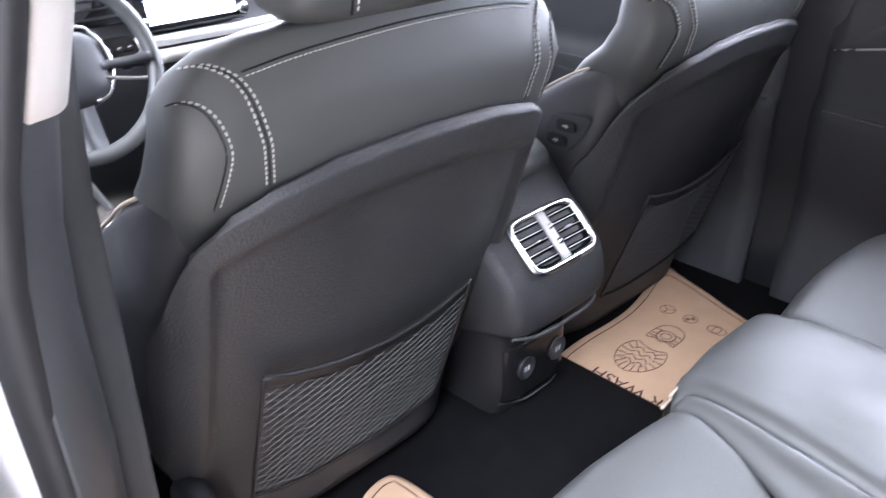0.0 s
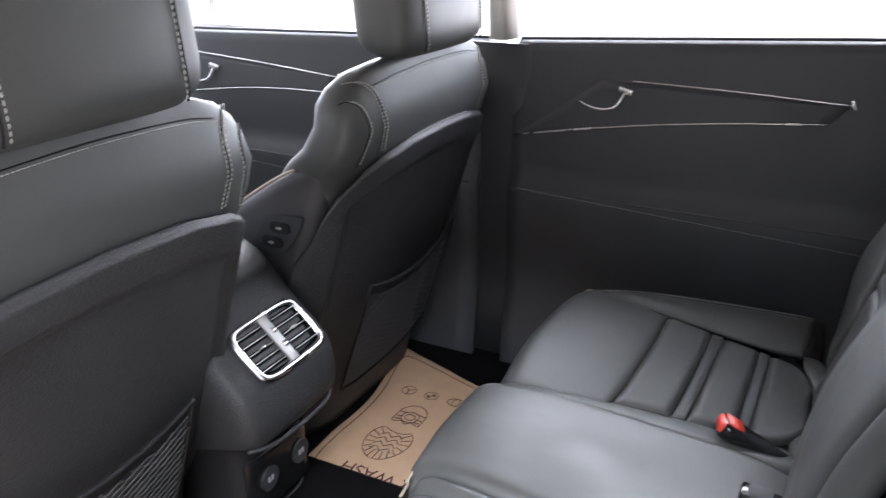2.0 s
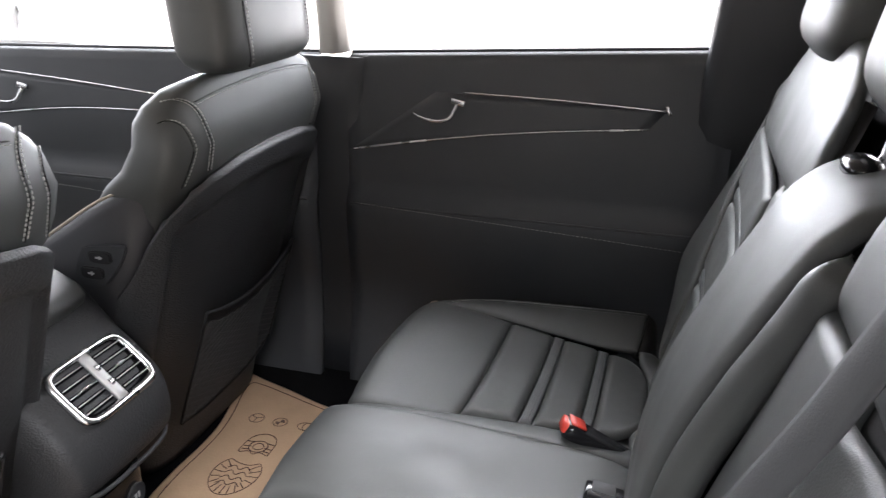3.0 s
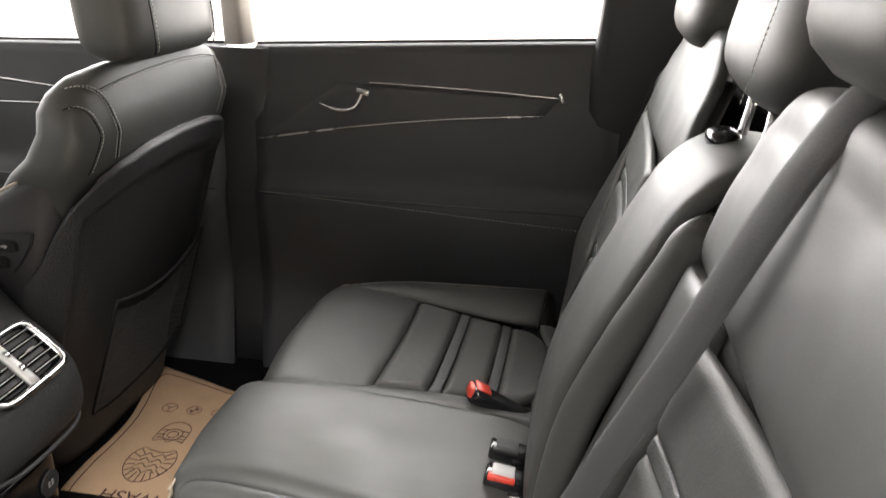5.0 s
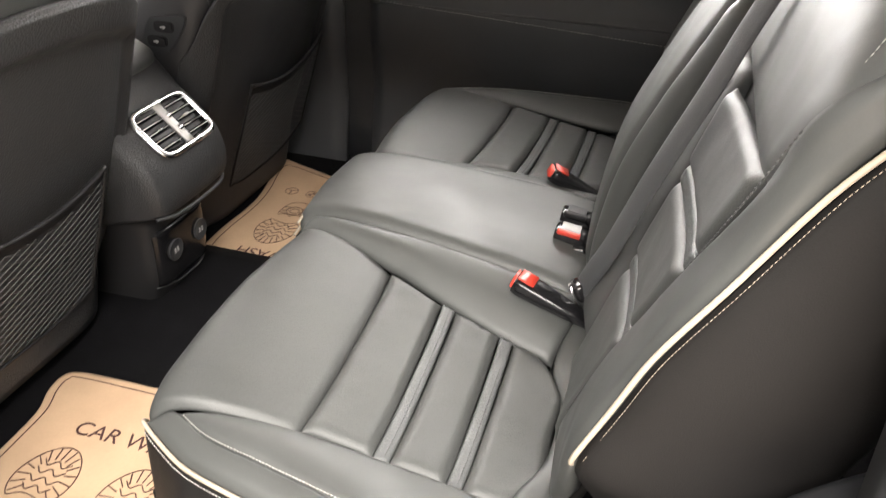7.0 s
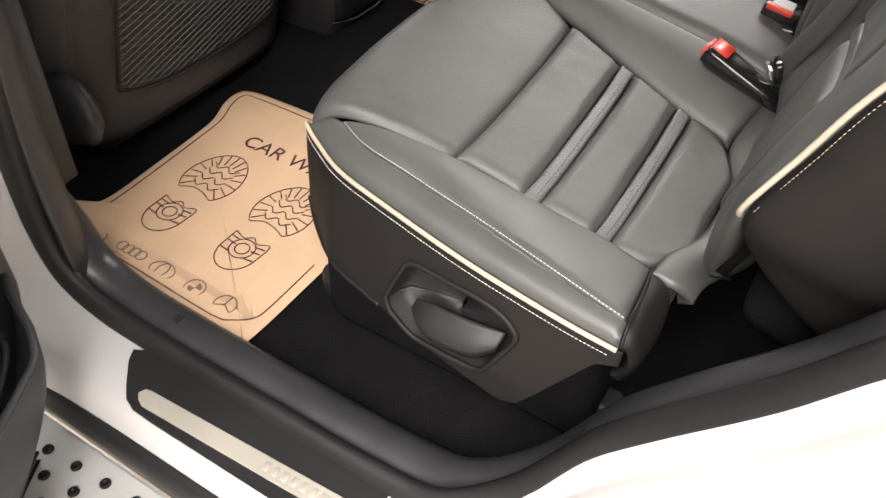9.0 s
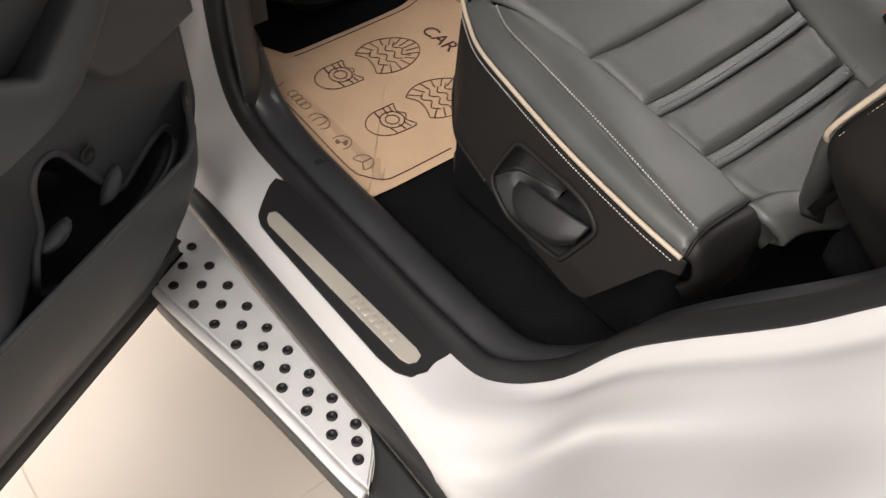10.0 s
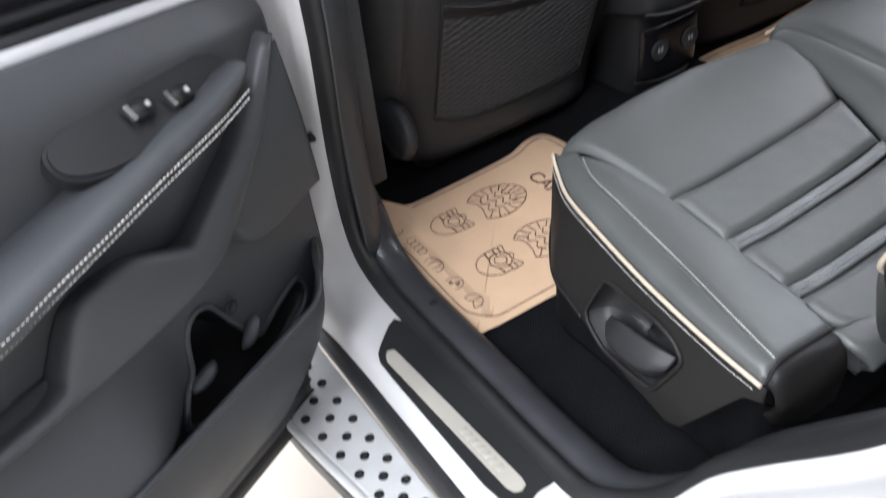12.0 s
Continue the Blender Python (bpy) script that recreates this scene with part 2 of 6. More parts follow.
def stitching(parent, runs, pitch=0.0055, length=0.0036, r=0.00075, material=None, name="stitching"):
    """Rows of thread, stitch by stitch, along the given runs."""
    pieces = []
    for run in runs:
        p = spline(run, 160)
        s = np.concatenate([[0], np.cumsum(np.linalg.norm(np.diff(p, axis=0), axis=1))])
        for d in np.arange(pitch / 2, s[-1] - length, pitch):
            ends = [np.array([np.interp(q, s, p[:, k]) for k in range(3)]) for q in (d, d + length / 2, d + length)]
            pieces.append(sweep("x", ends, ring(r, 5), None, straight=True, raw=True, scale=(0.5, 1.0, 0.5)))
    return joined(name, pieces, material or THREAD, parent, kind="stuff")


def block(name, size, at, material, parent=None, turn=(0, 0, 0), bevel=0.006, segments=2, label="", taper=None):
    bm = bmesh.new()
    bmesh.ops.create_cube(bm, size=1)
    for v in bm.verts:
        k = 1.0 if taper is None or v.co.z < 0 else taper
        v.co = Vector((v.co.x * size[0] * k, v.co.y * size[1] * k, v.co.z * size[2]))
    if bevel:
        bmesh.ops.bevel(bm, geom=bm.edges[:], offset=min(bevel, min(size) * 0.45), segments=segments, affect="EDGES", profile=0.5)
    bmesh.ops.transform(bm, matrix=pose(*at, *turn), verts=bm.verts)
    return part(name, bm, material, parent, label)


def loft(name, rings_, material, parent=None, label="", smooth=True, caps=True):
    m, q = len(rings_[0]), len(rings_)
    verts = [p for r in rings_ for p in r]
    faces = [(i * m + j, i * m + (j + 1) % m, (i + 1) * m + (j + 1) % m, (i + 1) * m + j) for i in range(q - 1) for j in range(m)]
    if caps:
        faces += [tuple(range(m))[::-1], tuple((q - 1) * m + j for j in range(m))]
    return put(name, mesh_of(name, verts, faces, material, smooth), parent, label)


def squircle(w, d, n=36, e=3.2):
    out = []
    for i in range(n):
        a = 2 * math.pi * i / n
        c, s = math.cos(a), math.sin(a)
        out.append((w * math.copysign(abs(c) ** (2 / e), c), d * math.copysign(abs(s) ** (2 / e), s)))
    return out


def lathe(name, profile, at, material, parent=None, axis="z", n=24, label=""):
    rings_ = []
    for r, h in profile:
        rr = []
        for i in range(n):
            a = 2 * math.pi * i / n
            p = (r * math.cos(a), r * math.sin(a), h)
            if axis == "y":
                p = (p[0], h, p[1])
            if axis == "x":
                p = (h, p[0], p[1])
            rr.append(Vector(p) + Vector(at))
        rings_.append(rr)
    return loft(name, rings_, material, parent, label)


def plate(name, outline, z0, z1, material, parent=None, label="", bevel=0.0, to=None):
    """A flat piece of the given outline (x, y), from z0 up to z1, laid by the pose to."""
    bm = bmesh.new()
    f = bm.faces.new([bm.verts.new((x, y, z0)) for x, y in outline])
    bmesh.ops.recalc_face_normals(bm, faces=[f])
    if f.normal.z > 0:
        f.normal_flip()
    up = bmesh.ops.extrude_face_region(bm, geom=[f])
    bmesh.ops.translate(bm, verts=[v for v in up["geom"] if isinstance(v, bmesh.types.BMVert)], vec=(0, 0, z1 - z0))
    bmesh.ops.recalc_face_normals(bm, faces=bm.faces[:])
    if bevel:
        bmesh.ops.bevel(bm, geom=[e for e in bm.edges if all(abs(v.co.z - z1) < 1e-6 for v in e.verts)], offset=bevel, segments=2, affect="EDGES")
    if to is not None:
        bmesh.ops.transform(bm, matrix=to, verts=bm.verts)
    return part(name, bm, material, parent, label, smooth=False)


# ---- the showroom floor ----
ground = tagged(plate("ground", [(-60, -60), (60, -60), (60, 60), (-60, 60)], -0.2, -0.0012, GROUT), "cream showroom floor with thin grout joints", "floor", kind="structure")
TILE_W, TILE_D = 0.630, 0.630
tile_mesh = None
for row in range(-4, 4):
    for col in range(-3, 5):
        x0 = -0.950 + (col - 2) * TILE_W + (0.315 if row % 2 == 0 else 0.0)
        y0 = -0.070 + row * TILE_D
        if tile_mesh is None:
            first = plate("tile", [(0.0015, 0.0015), (TILE_W - 0.0015, 0.0015), (TILE_W - 0.0015, TILE_D - 0.0015), (0.0015, TILE_D - 0.0015)], -0.0028, 0.0, TILE, ground, bevel=0.0006)
            tile_mesh = first.data
            first.location = (x0, y0, 0)
        else:
            put("tile", tile_mesh, ground).location = (x0, y0, 0)


# ---- the car: floor, sill, jambs, pillars ----
def smooth(a, b, x):
    q = min(max((x - a) / (b - a), 0.0), 1.0)
    return q * q * (3 - 2 * q)


def carpet_height(x, y):
    tunnel = 0.035 * (1 - smooth(0.09, 0.20, abs(x)))
    rise = 0.10 * (1 - smooth(-0.55, -0.30, y))
    return 0.422 + tunnel + rise


xs, ys = np.linspace(-0.73, 0.73, 60), np.linspace(-1.7, 1.6, 90)
tagged(sheet("floor", np.array([[(x, y, carpet_height(x, y)) for y in ys] for x in xs]), CARPET, None, (0, 0, 1), 0.03), "black carpeted car floor", "floor", kind="structure")

JAMB = [(0.19, 1.50), (0.19, 1.25), (0.222, 1.00), (0.247, 0.86), (0.270, 0.75), (0.290, 0.645), (0.297, 0.56), (0.280, 0.488), (0.225, 0.455), (0.13, 0.446), (-0.06, 0.445), (-0.19, 0.447),
        (-0.275, 0.462), (-0.345, 0.522), (-0.398, 0.622), (-0.446, 0.692), (-0.512, 0.780), (-0.575, 0.875), (-0.66, 0.950), (-0.80, 1.03)]


def pillar_lean(z):
    """How the door post bows out at waist height and leans in towards the roof."""
    return float(np.interp(z, [0.45, 0.60, 0.86, 0.98, 1.08, 1.17, 1.27, 1.50], [0.0, 0.0, -0.006, -0.013, -0.016, -0.005, 0.022, 0.080]))


def jamb_strip(name, sill, rear, pillar, material, label, category, n=130, columns=14, pressed=False):
    p = spline([(0, a, b) for a, b in JAMB], n)[:, 1:]
    t = np.gradient(p, axis=0)
    t /= np.linalg.norm(t, axis=1, keepdims=True)
    grid = []
    for (y, z), (ty, tz) in zip(p, t):
        back = smooth(-0.26, -0.41, y) if y < 0 else 0.0
        post = smooth(0.50, 0.70, z) if y > 0.1 else 0.0
        lean = pillar_lean(z) if y > 0.0 else 0.04 * max(z - 0.6, 0)
        row = []
        for (a, xa, _), (b, xb, _), (c, xc, _) in zip(*(spline([(o, x, 0) for o, x in run], columns) for run in (sill, rear, pillar))):
            off, x = a + (b - a) * back + (c - a) * post, xa + (xb - xa) * back + (xc - xa) * post
            if pressed:
                x -= 0.009 * math.exp(-((off - 0.042) / 0.007) ** 2) * smooth(-0.33, -0.38, y) * (1 - smooth(-0.42, -0.50, y))
                x += 0.010 * math.exp(-((off - 0.054) / 0.010) ** 2) * smooth(-0.26, -0.34, y) * (1 - smooth(-0.46, -0.60, y))
                x -= 0.007 * math.exp(-((off - 0.078) / 0.010) ** 2) * smooth(-0.34, -0.40, y) * (1 - smooth(-0.46, -0.56, y))
            row.append((x + lean, y - tz * off, z + ty * off))
        grid.append(row)
    ob = sheet(name, np.array(grid), material, None, (-1, 0, 0), 0.002)
    return tagged(ob, label, category, kind="structure")


jamb_strip("trim_door_jamb", [(0.004, -0.783), (0.004, -0.79), (0.004, -0.80), (0.004, -0.815), (0.005, -0.835), (0.008, -0.853), (0.018, -0.866), (0.035, -0.875), (0.055, -0.881), (0.075, -0.883)],
           [(0.003, -0.738), (0.006, -0.745), (0.016, -0.752), (0.022, -0.758), (0.026, -0.772), (0.034, -0.790), (0.050, -0.825), (0.066, -0.880), (0.086, -0.918), (0.120, -0.938)],
           [(0.004, -0.783), (0.006, -0.790), (0.010, -0.797), (0.025, -0.803), (0.050, -0.806), (0.060, -0.815), (0.075, -0.828), (0.100, -0.838), (0.120, -0.840), (0.150, -0.842)],
           PAINT, "white painted door jamb and sill of the car", "door jamb", 170, 44, True)
plug = thing("rubber_plug", "small black rubber plug in the white door jamb", "plug", (-0.806, 0.300, 0.703))
lathe("stopper", [(0.0, 0.006), (0.004, 0.0058), (0.0066, 0.0044), (0.0078, 0.002), (0.008, -0.004)], (0, 0, 0), RUBBER, plug, "z", 20).matrix_basis = pose(-0.806, 0.300, 0.703, 0, -80, 18)
jamb_strip("trim_door_seal", [(0.020, -0.760), (-0.003, -0.762), (-0.012, -0.767), (-0.014, -0.775), (-0.009, -0.783), (0.002, -0.789), (0.008, -0.791)],
           [(0.020, -0.708), (0.004, -0.709), (-0.004, -0.716), (-0.006, -0.727), (-0.004, -0.737), (0.002, -0.743), (0.006, -0.746)],
           [(0.020, -0.757), (-0.003, -0.759), (-0.012, -0.765), (-0.014, -0.774), (-0.009, -0.783), (0.002, -0.789), (0.008, -0.791)],
           RUBBER, "black rubber door seal round the opening", "door seal")
jamb_strip("trim_scuff_strip", [(0.035, -0.706), (0.012, -0.708), (0.000, -0.716), (-0.006, -0.730), (-0.006, -0.745), (-0.001, -0.757), (0.010, -0.766)],
           [(0.060, -0.655), (0.026, -0.658), (0.012, -0.664), (0.005, -0.676), (0.003, -0.692), (0.004, -0.706), (0.014, -0.716)],
           [(0.060, -0.745), (0.045, -0.746), (0.032, -0.748), (0.022, -0.752), (0.015, -0.755), (0.009, -0.760), (0.010, -0.766)],
           SCUFF, "black moulded scuff trim along the sill", "sill trim")
# black liner behind the seat, over the wheel arch
liner = dense([[(-0.60, -0.42, 0.44), (-0.62, -0.46, 0.60), (-0.645, -0.53, 0.72), (-0.65, -0.63, 0.84), (-0.66, -0.82, 0.97)],
               [(-0.60, -0.60, 0.46), (-0.60, -0.62, 0.64), (-0.60, -0.66, 0.78), (-0.60, -0.72, 0.90), (-0.60, -0.90, 1.00)]], 16, 24)
tagged(sheet("trim_wheel_arch_liner", liner, CARPET, None, (-1, 0, 0), 0.01), "black fabric liner over the wheel arch", "liner", kind="structure")

# rocker, wheel arch cladding and tyre
rock = np.array([[(x, y, z) for x, z in ((-0.876, 0.408), (-0.886, 0.400), (-0.888, 0.37), (-0.884, 0.345), (-0.872, 0.325), (-0.86, 0.25))] for y in np.linspace(1.5, -0.46, 30)])
tagged(sheet("trim_rocker", rock, RUBBER, None, (-1, 0, 0), 0.01), "black plastic rocker strip under the white sill", "rocker", kind="structure")
AX, AZ = -0.955, 0.36


def arch_ring(r, x, a0=-12, a1=192, n=50):
    return [(x, AX + r * math.cos(radians(a)), AZ + r * math.sin(radians(a))) for a in np.linspace(a0, a1, n)]


tagged(sheet("trim_wheel_arch", np.array([arch_ring(0.555, -0.928), arch_ring(0.548, -0.940), arch_ring(0.52, -0.946), arch_ring(0.48, -0.945), arch_ring(0.465, -0.935), arch_ring(0.46, -0.88)]), PLASTIC, None, (-1, 0, 0), 0.006),
       "black plastic wheel arch cladding", "wheel arch", kind="structure")
wheel = thing("car_wheel", "black tyre on the white car's rear wheel", "wheel", (-0.85, AX, 0))
lathe("tyre", [(0.24, -0.10), (0.33, -0.11), (0.355, -0.085), (0.36, -0.03), (0.36, 0.03), (0.355, 0.085), (0.33, 0.11), (0.24, 0.10)], (-0.83, AX, 0.36), RUBBER, wheel, "x", 48)
lathe("rim", [(0.04, -0.07), (0.20, -0.085), (0.24, -0.09), (0.24, 0.08), (0.05, 0.06)], (-0.83, AX, 0.36), ALUMINIUM, wheel, "x", 40)

# running board
board = thing("running_board", "aluminium running board with black rubber studs", "running board", (-0.93, 0.3, 0.30))
outer = [(-0.934, -0.258), (-0.9395, -0.225), (-0.950, -0.12), (-0.962, -0.02), (-0.978, 0.08), (-0.990, 0.17), (-1.004, 0.35), (-1.012, 0.7), (-1.012, 1.2)]
outer_run = [tuple(p[:2]) for p in spline([(a, b, 0) for a, b in outer], 40)]
tread = plate("tread", [(-0.886, 1.2), (-0.886, -0.19), (-0.888, -0.206), (-0.905, -0.228), (-0.928, -0.252)] + outer_run, 0.318, 0.335, ALUMINIUM, board, "brushed aluminium tread", bevel=0.003)
tube("edge_rail", [(a - 0.006, b, 0.329) for a, b in outer], 0.0070, ALUMINIUM, board, 60, 10, label="bright rolled outer edge")
sweep("board_underside", [(a + 0.004, b, 0.300) for a, b in outer], [(-0.012, -0.03), (0.010, -0.03), (0.012, 0.016), (-0.012, 0.016)], PLASTIC, board, 40)
cap_run = [[(-0.884, -0.19, 0.337), (-0.906, -0.232, 0.333), (-0.936, -0.262, 0.330), (-0.948, -0.270, 0.318)],
           [(-0.884, -0.29, 0.337), (-0.908, -0.31, 0.331), (-0.932, -0.33, 0.322), (-0.945, -0.34, 0.300)],
           [(-0.886, -0.42, 0.330), (-0.905, -0.43, 0.318), (-0.925, -0.44, 0.300), (-0.935, -0.45, 0.27)],
           [(-0.890, -0.50, 0.30), (-0.905, -0.51, 0.28), (-0.92, -0.52, 0.26), (-0.925, -0.53, 0.24)]]
sheet("end_cap", dense(cap_run, 20, 12), RUBBER, board, (-0.3, 0, 1), 0.02, "black plastic end cap")
stud_mesh = None
for i in range(12):
    for k in range(3):
        sx, sy = -0.0125 - 0.0018 * i, -0.0205 - 0.0006 * i
        x, y = -0.897 - 0.0028 * i + sx * k, -0.179 + 0.0478 * i + sy * k
        if stud_mesh is None:
            ob = lathe("rubber_stud", [(0.0072, 0), (0.0072, 0.0015), (0.006, 0.003), (0.0035, 0.0034), (0.0028, 0.0015)], (0, 0, 0), RUBBER, board)
            stud_mesh = ob.data
            ob.location = (x, y, 0.3352)
        else:
            put("rubber_stud", stud_mesh, board).location = (x, y, 0.3352)

# sill plate
sill_plate = thing("sill_plate", "black sill plate with a brushed steel insert", "sill plate", (-0.83, -0.05, 0.446))
plate("pad", [(-0.797, 0.150), (-0.812, 0.142), (-0.838, 0.118), (-0.853, 0.102), (-0.859, 0.085), (-0.860, 0.05), (-0.859, -0.175), (-0.855, -0.203), (-0.845, -0.221), (-0.816, -0.234), (-0.792, -0.232), (-0.782, -0.224), (-0.786, 0.13)],
      0.4415, 0.4455, RUBBER, sill_plate, bevel=0.0015)
insert = [(-0.847, 0.088), (-0.840, 0.095), (-0.832, 0.092), (-0.830, 0.085), (-0.817, -0.195), (-0.819, -0.206), (-0.828, -0.210), (-0.837, -0.206), (-0.841, -0.195), (-0.851, 0.078)]
plate("insert", insert, 0.4455, 0.4475, STEEL_PLATE, sill_plate, "brushed steel insert", bevel=0.0008)
for k in range(7):
    y = -0.105 - k * 0.0125
    block("raised_mark", (0.011, (0.0075, 0.006, 0.008, 0.007)[k % 4], 0.0009), (-0.8335 + 0.0006 * k, y + 0.012, 0.4478), STEEL_PLATE, sill_plate, (0, 0, 4), 0.0005)

# B pillar trim, lower black and upper pale
def pillar_trim(name, z0, z1, material, label, first=0, grow=0.0):
    rows = []
    for z in np.linspace(z0, z1, 16):
        s, y0 = pillar_lean(z), float(np.interp(z, [0.45, 0.63, 0.75, 0.90, 1.0, 1.25, 1.5], [0.262, 0.272, 0.256, 0.222, 0.208, 0.188, 0.188]))
        sec = [(-0.770 + s, y0, z), (-0.756 + s, y0 + 0.002 - grow, z), (-0.738 + s + grow, y0 + 0.012 - grow, z), (-0.722 + s + grow, y0 + 0.035, z), (-0.712 + s + grow, y0 + 0.08, z), (-0.712 + s + grow, y0 + 0.16, z), (-0.735 + s, y0 + 0.22, z), (-0.77 + s, y0 + 0.25, z)]
        rows.append(spline(sec[first:], 26))
    return tagged(sheet(name, np.array(rows), material, None, (1, -0.6, 0), 0.01), label, "pillar trim", kind="structure")


pillar_trim("trim_b_pillar_lower", 0.44, 1.56, PLASTIC, "black lower pillar trim")
pillar_trim("trim_b_pillar_upper", 1.199, 1.56, GREY_TRIM, "pale grey upper pillar trim", 1, 0.005)
front_belt = thing("front_seat_belt", "dark belt webbing hanging by the door post, lower run added to darken a gap", "seat belt", (-0.68, 0.34, 0.55))
block("belt_guide", (0.05, 0.018, 0.075), (-0.640, 0.352, 1.46), PLASTIC, front_belt, (0, 12, 0), 0.006, label="black plastic belt guide")
# the lower run is added to hide lit door trim where the gap is dark
sheet("webbing", np.array([[(x0 + 0.034 * k, 0.340 + 0.004 * k, z) for k in (0, 0.35, 0.7, 1)] for z, x0 in ((0.55, -0.712), (0.85, -0.708), (1.08, -0.705), (1.16, -0.700), (1.24, -0.690), (1.30, -0.682), (1.40, -0.665), (1.48, -0.65))]), WEBBING, front_belt, (0, -1, 0), 0.0016)


# far side: pillars, roof, rear
def right_pillar(name, ya, yb, z0, z1, material, label, lean=0.12, x=0.715, drift=0.0):
    rows = []
    for z in np.linspace(z0, z1, 6):
        s, dy = lean * (z - 1.1), drift * (z - z0)
        rows.append(spline([(x + 0.05 - s, ya + dy, z), (x - s, ya + dy + 0.008, z), (x - 0.008 - s, (ya + yb) / 2 + dy, z), (x - s, yb + dy - 0.008, z), (x + 0.05 - s, yb + dy, z)], 14))
    return tagged(sheet(name, np.array(rows), material, None, (-1, 0, 0), 0.02), label, "pillar", kind="structure")


right_pillar("trim_far_b_pillar", 0.268, 0.325, 1.158, 1.56, GREY_TRIM, "pale grey pillar trim on the far side")
right_pillar("trim_far_b_pillar_lower", 0.225, 0.372, 0.40, 1.15, PLASTIC, "black lower pillar trim on the far side", lean=0.0, x=0.722)
right_pillar("trim_far_c_pillar", -0.639, -0.404, 0.60, 1.56, PLASTIC, "dark rear pillar trim on the far side", drift=-0.06)
right_pillar("trim_far_a_pillar", 1.55, 1.63, 1.05, 1.56, GREY_TRIM, "pale grey front pillar trim", drift=-0.8)
# roof out of view, added to keep light from above out of the cabin
roof = np.array([[(x, y, 1.60 - 0.05 * (abs(x) / 0.7) ** 3 - 0.03 * max(y - 0.7, 0)) for y in np.linspace(-1.75, 1.2, 14)] for x in np.linspace(-0.70, 0.70, 16)])
tagged(sheet("ceiling", roof, GREY_TRIM, None, (0, 0, -1), 0.04), "unseen pale grey headliner", "ceiling", kind="structure")
for side, nm in ((-1, "trim_near_cant_rail"), (1, "trim_far_cant_rail")):
    rail = np.array([[(side * xx, y, z) for xx, z in ((0.70, 1.555), (0.715, 1.52), (0.735, 1.48), (0.76, 1.46))] for y in np.linspace(-1.7, 1.0, 10)])
    tagged(sheet(nm, rail, PAINT if side < 0 else GREY_TRIM, None, (side * 0.2, 0, -1), 0.02), "roof rail over the doors", "roof rail", kind="structure")
tagged(sheet("wall_cargo_left", dense([[(-0.70, -0.62, 0.44), (-0.70, -0.62, 0.98), (-0.68, -0.60, 1.58)], [(-0.68, -1.75, 0.44), (-0.68, -1.75, 0.98), (-0.66, -1.70, 1.58)]], 8, 12), PLASTIC, None, (1, 0, 0), 0.05), "dark cargo side trim", "wall", kind="structure")
tagged(sheet("wall_cargo_right", dense([[(0.735, -0.44, 0.40), (0.735, -0.44, 1.20)], [(0.68, -1.75, 0.40), (0.68, -1.75, 1.20)]], 8, 12), PLASTIC, None, (-1, 0, 0), 0.05), "dark cargo side trim", "wall", kind="structure")
tagged(sheet("wall_tailgate", dense([[(-0.70, -1.75, 0.44), (-0.70, -1.75, 1.02)], [(0.70, -1.75, 0.44), (0.70, -1.75, 1.02)]], 8, 12), PLASTIC, None, (0, 1, 0), 0.05), "dark tailgate trim", "wall", kind="structure")


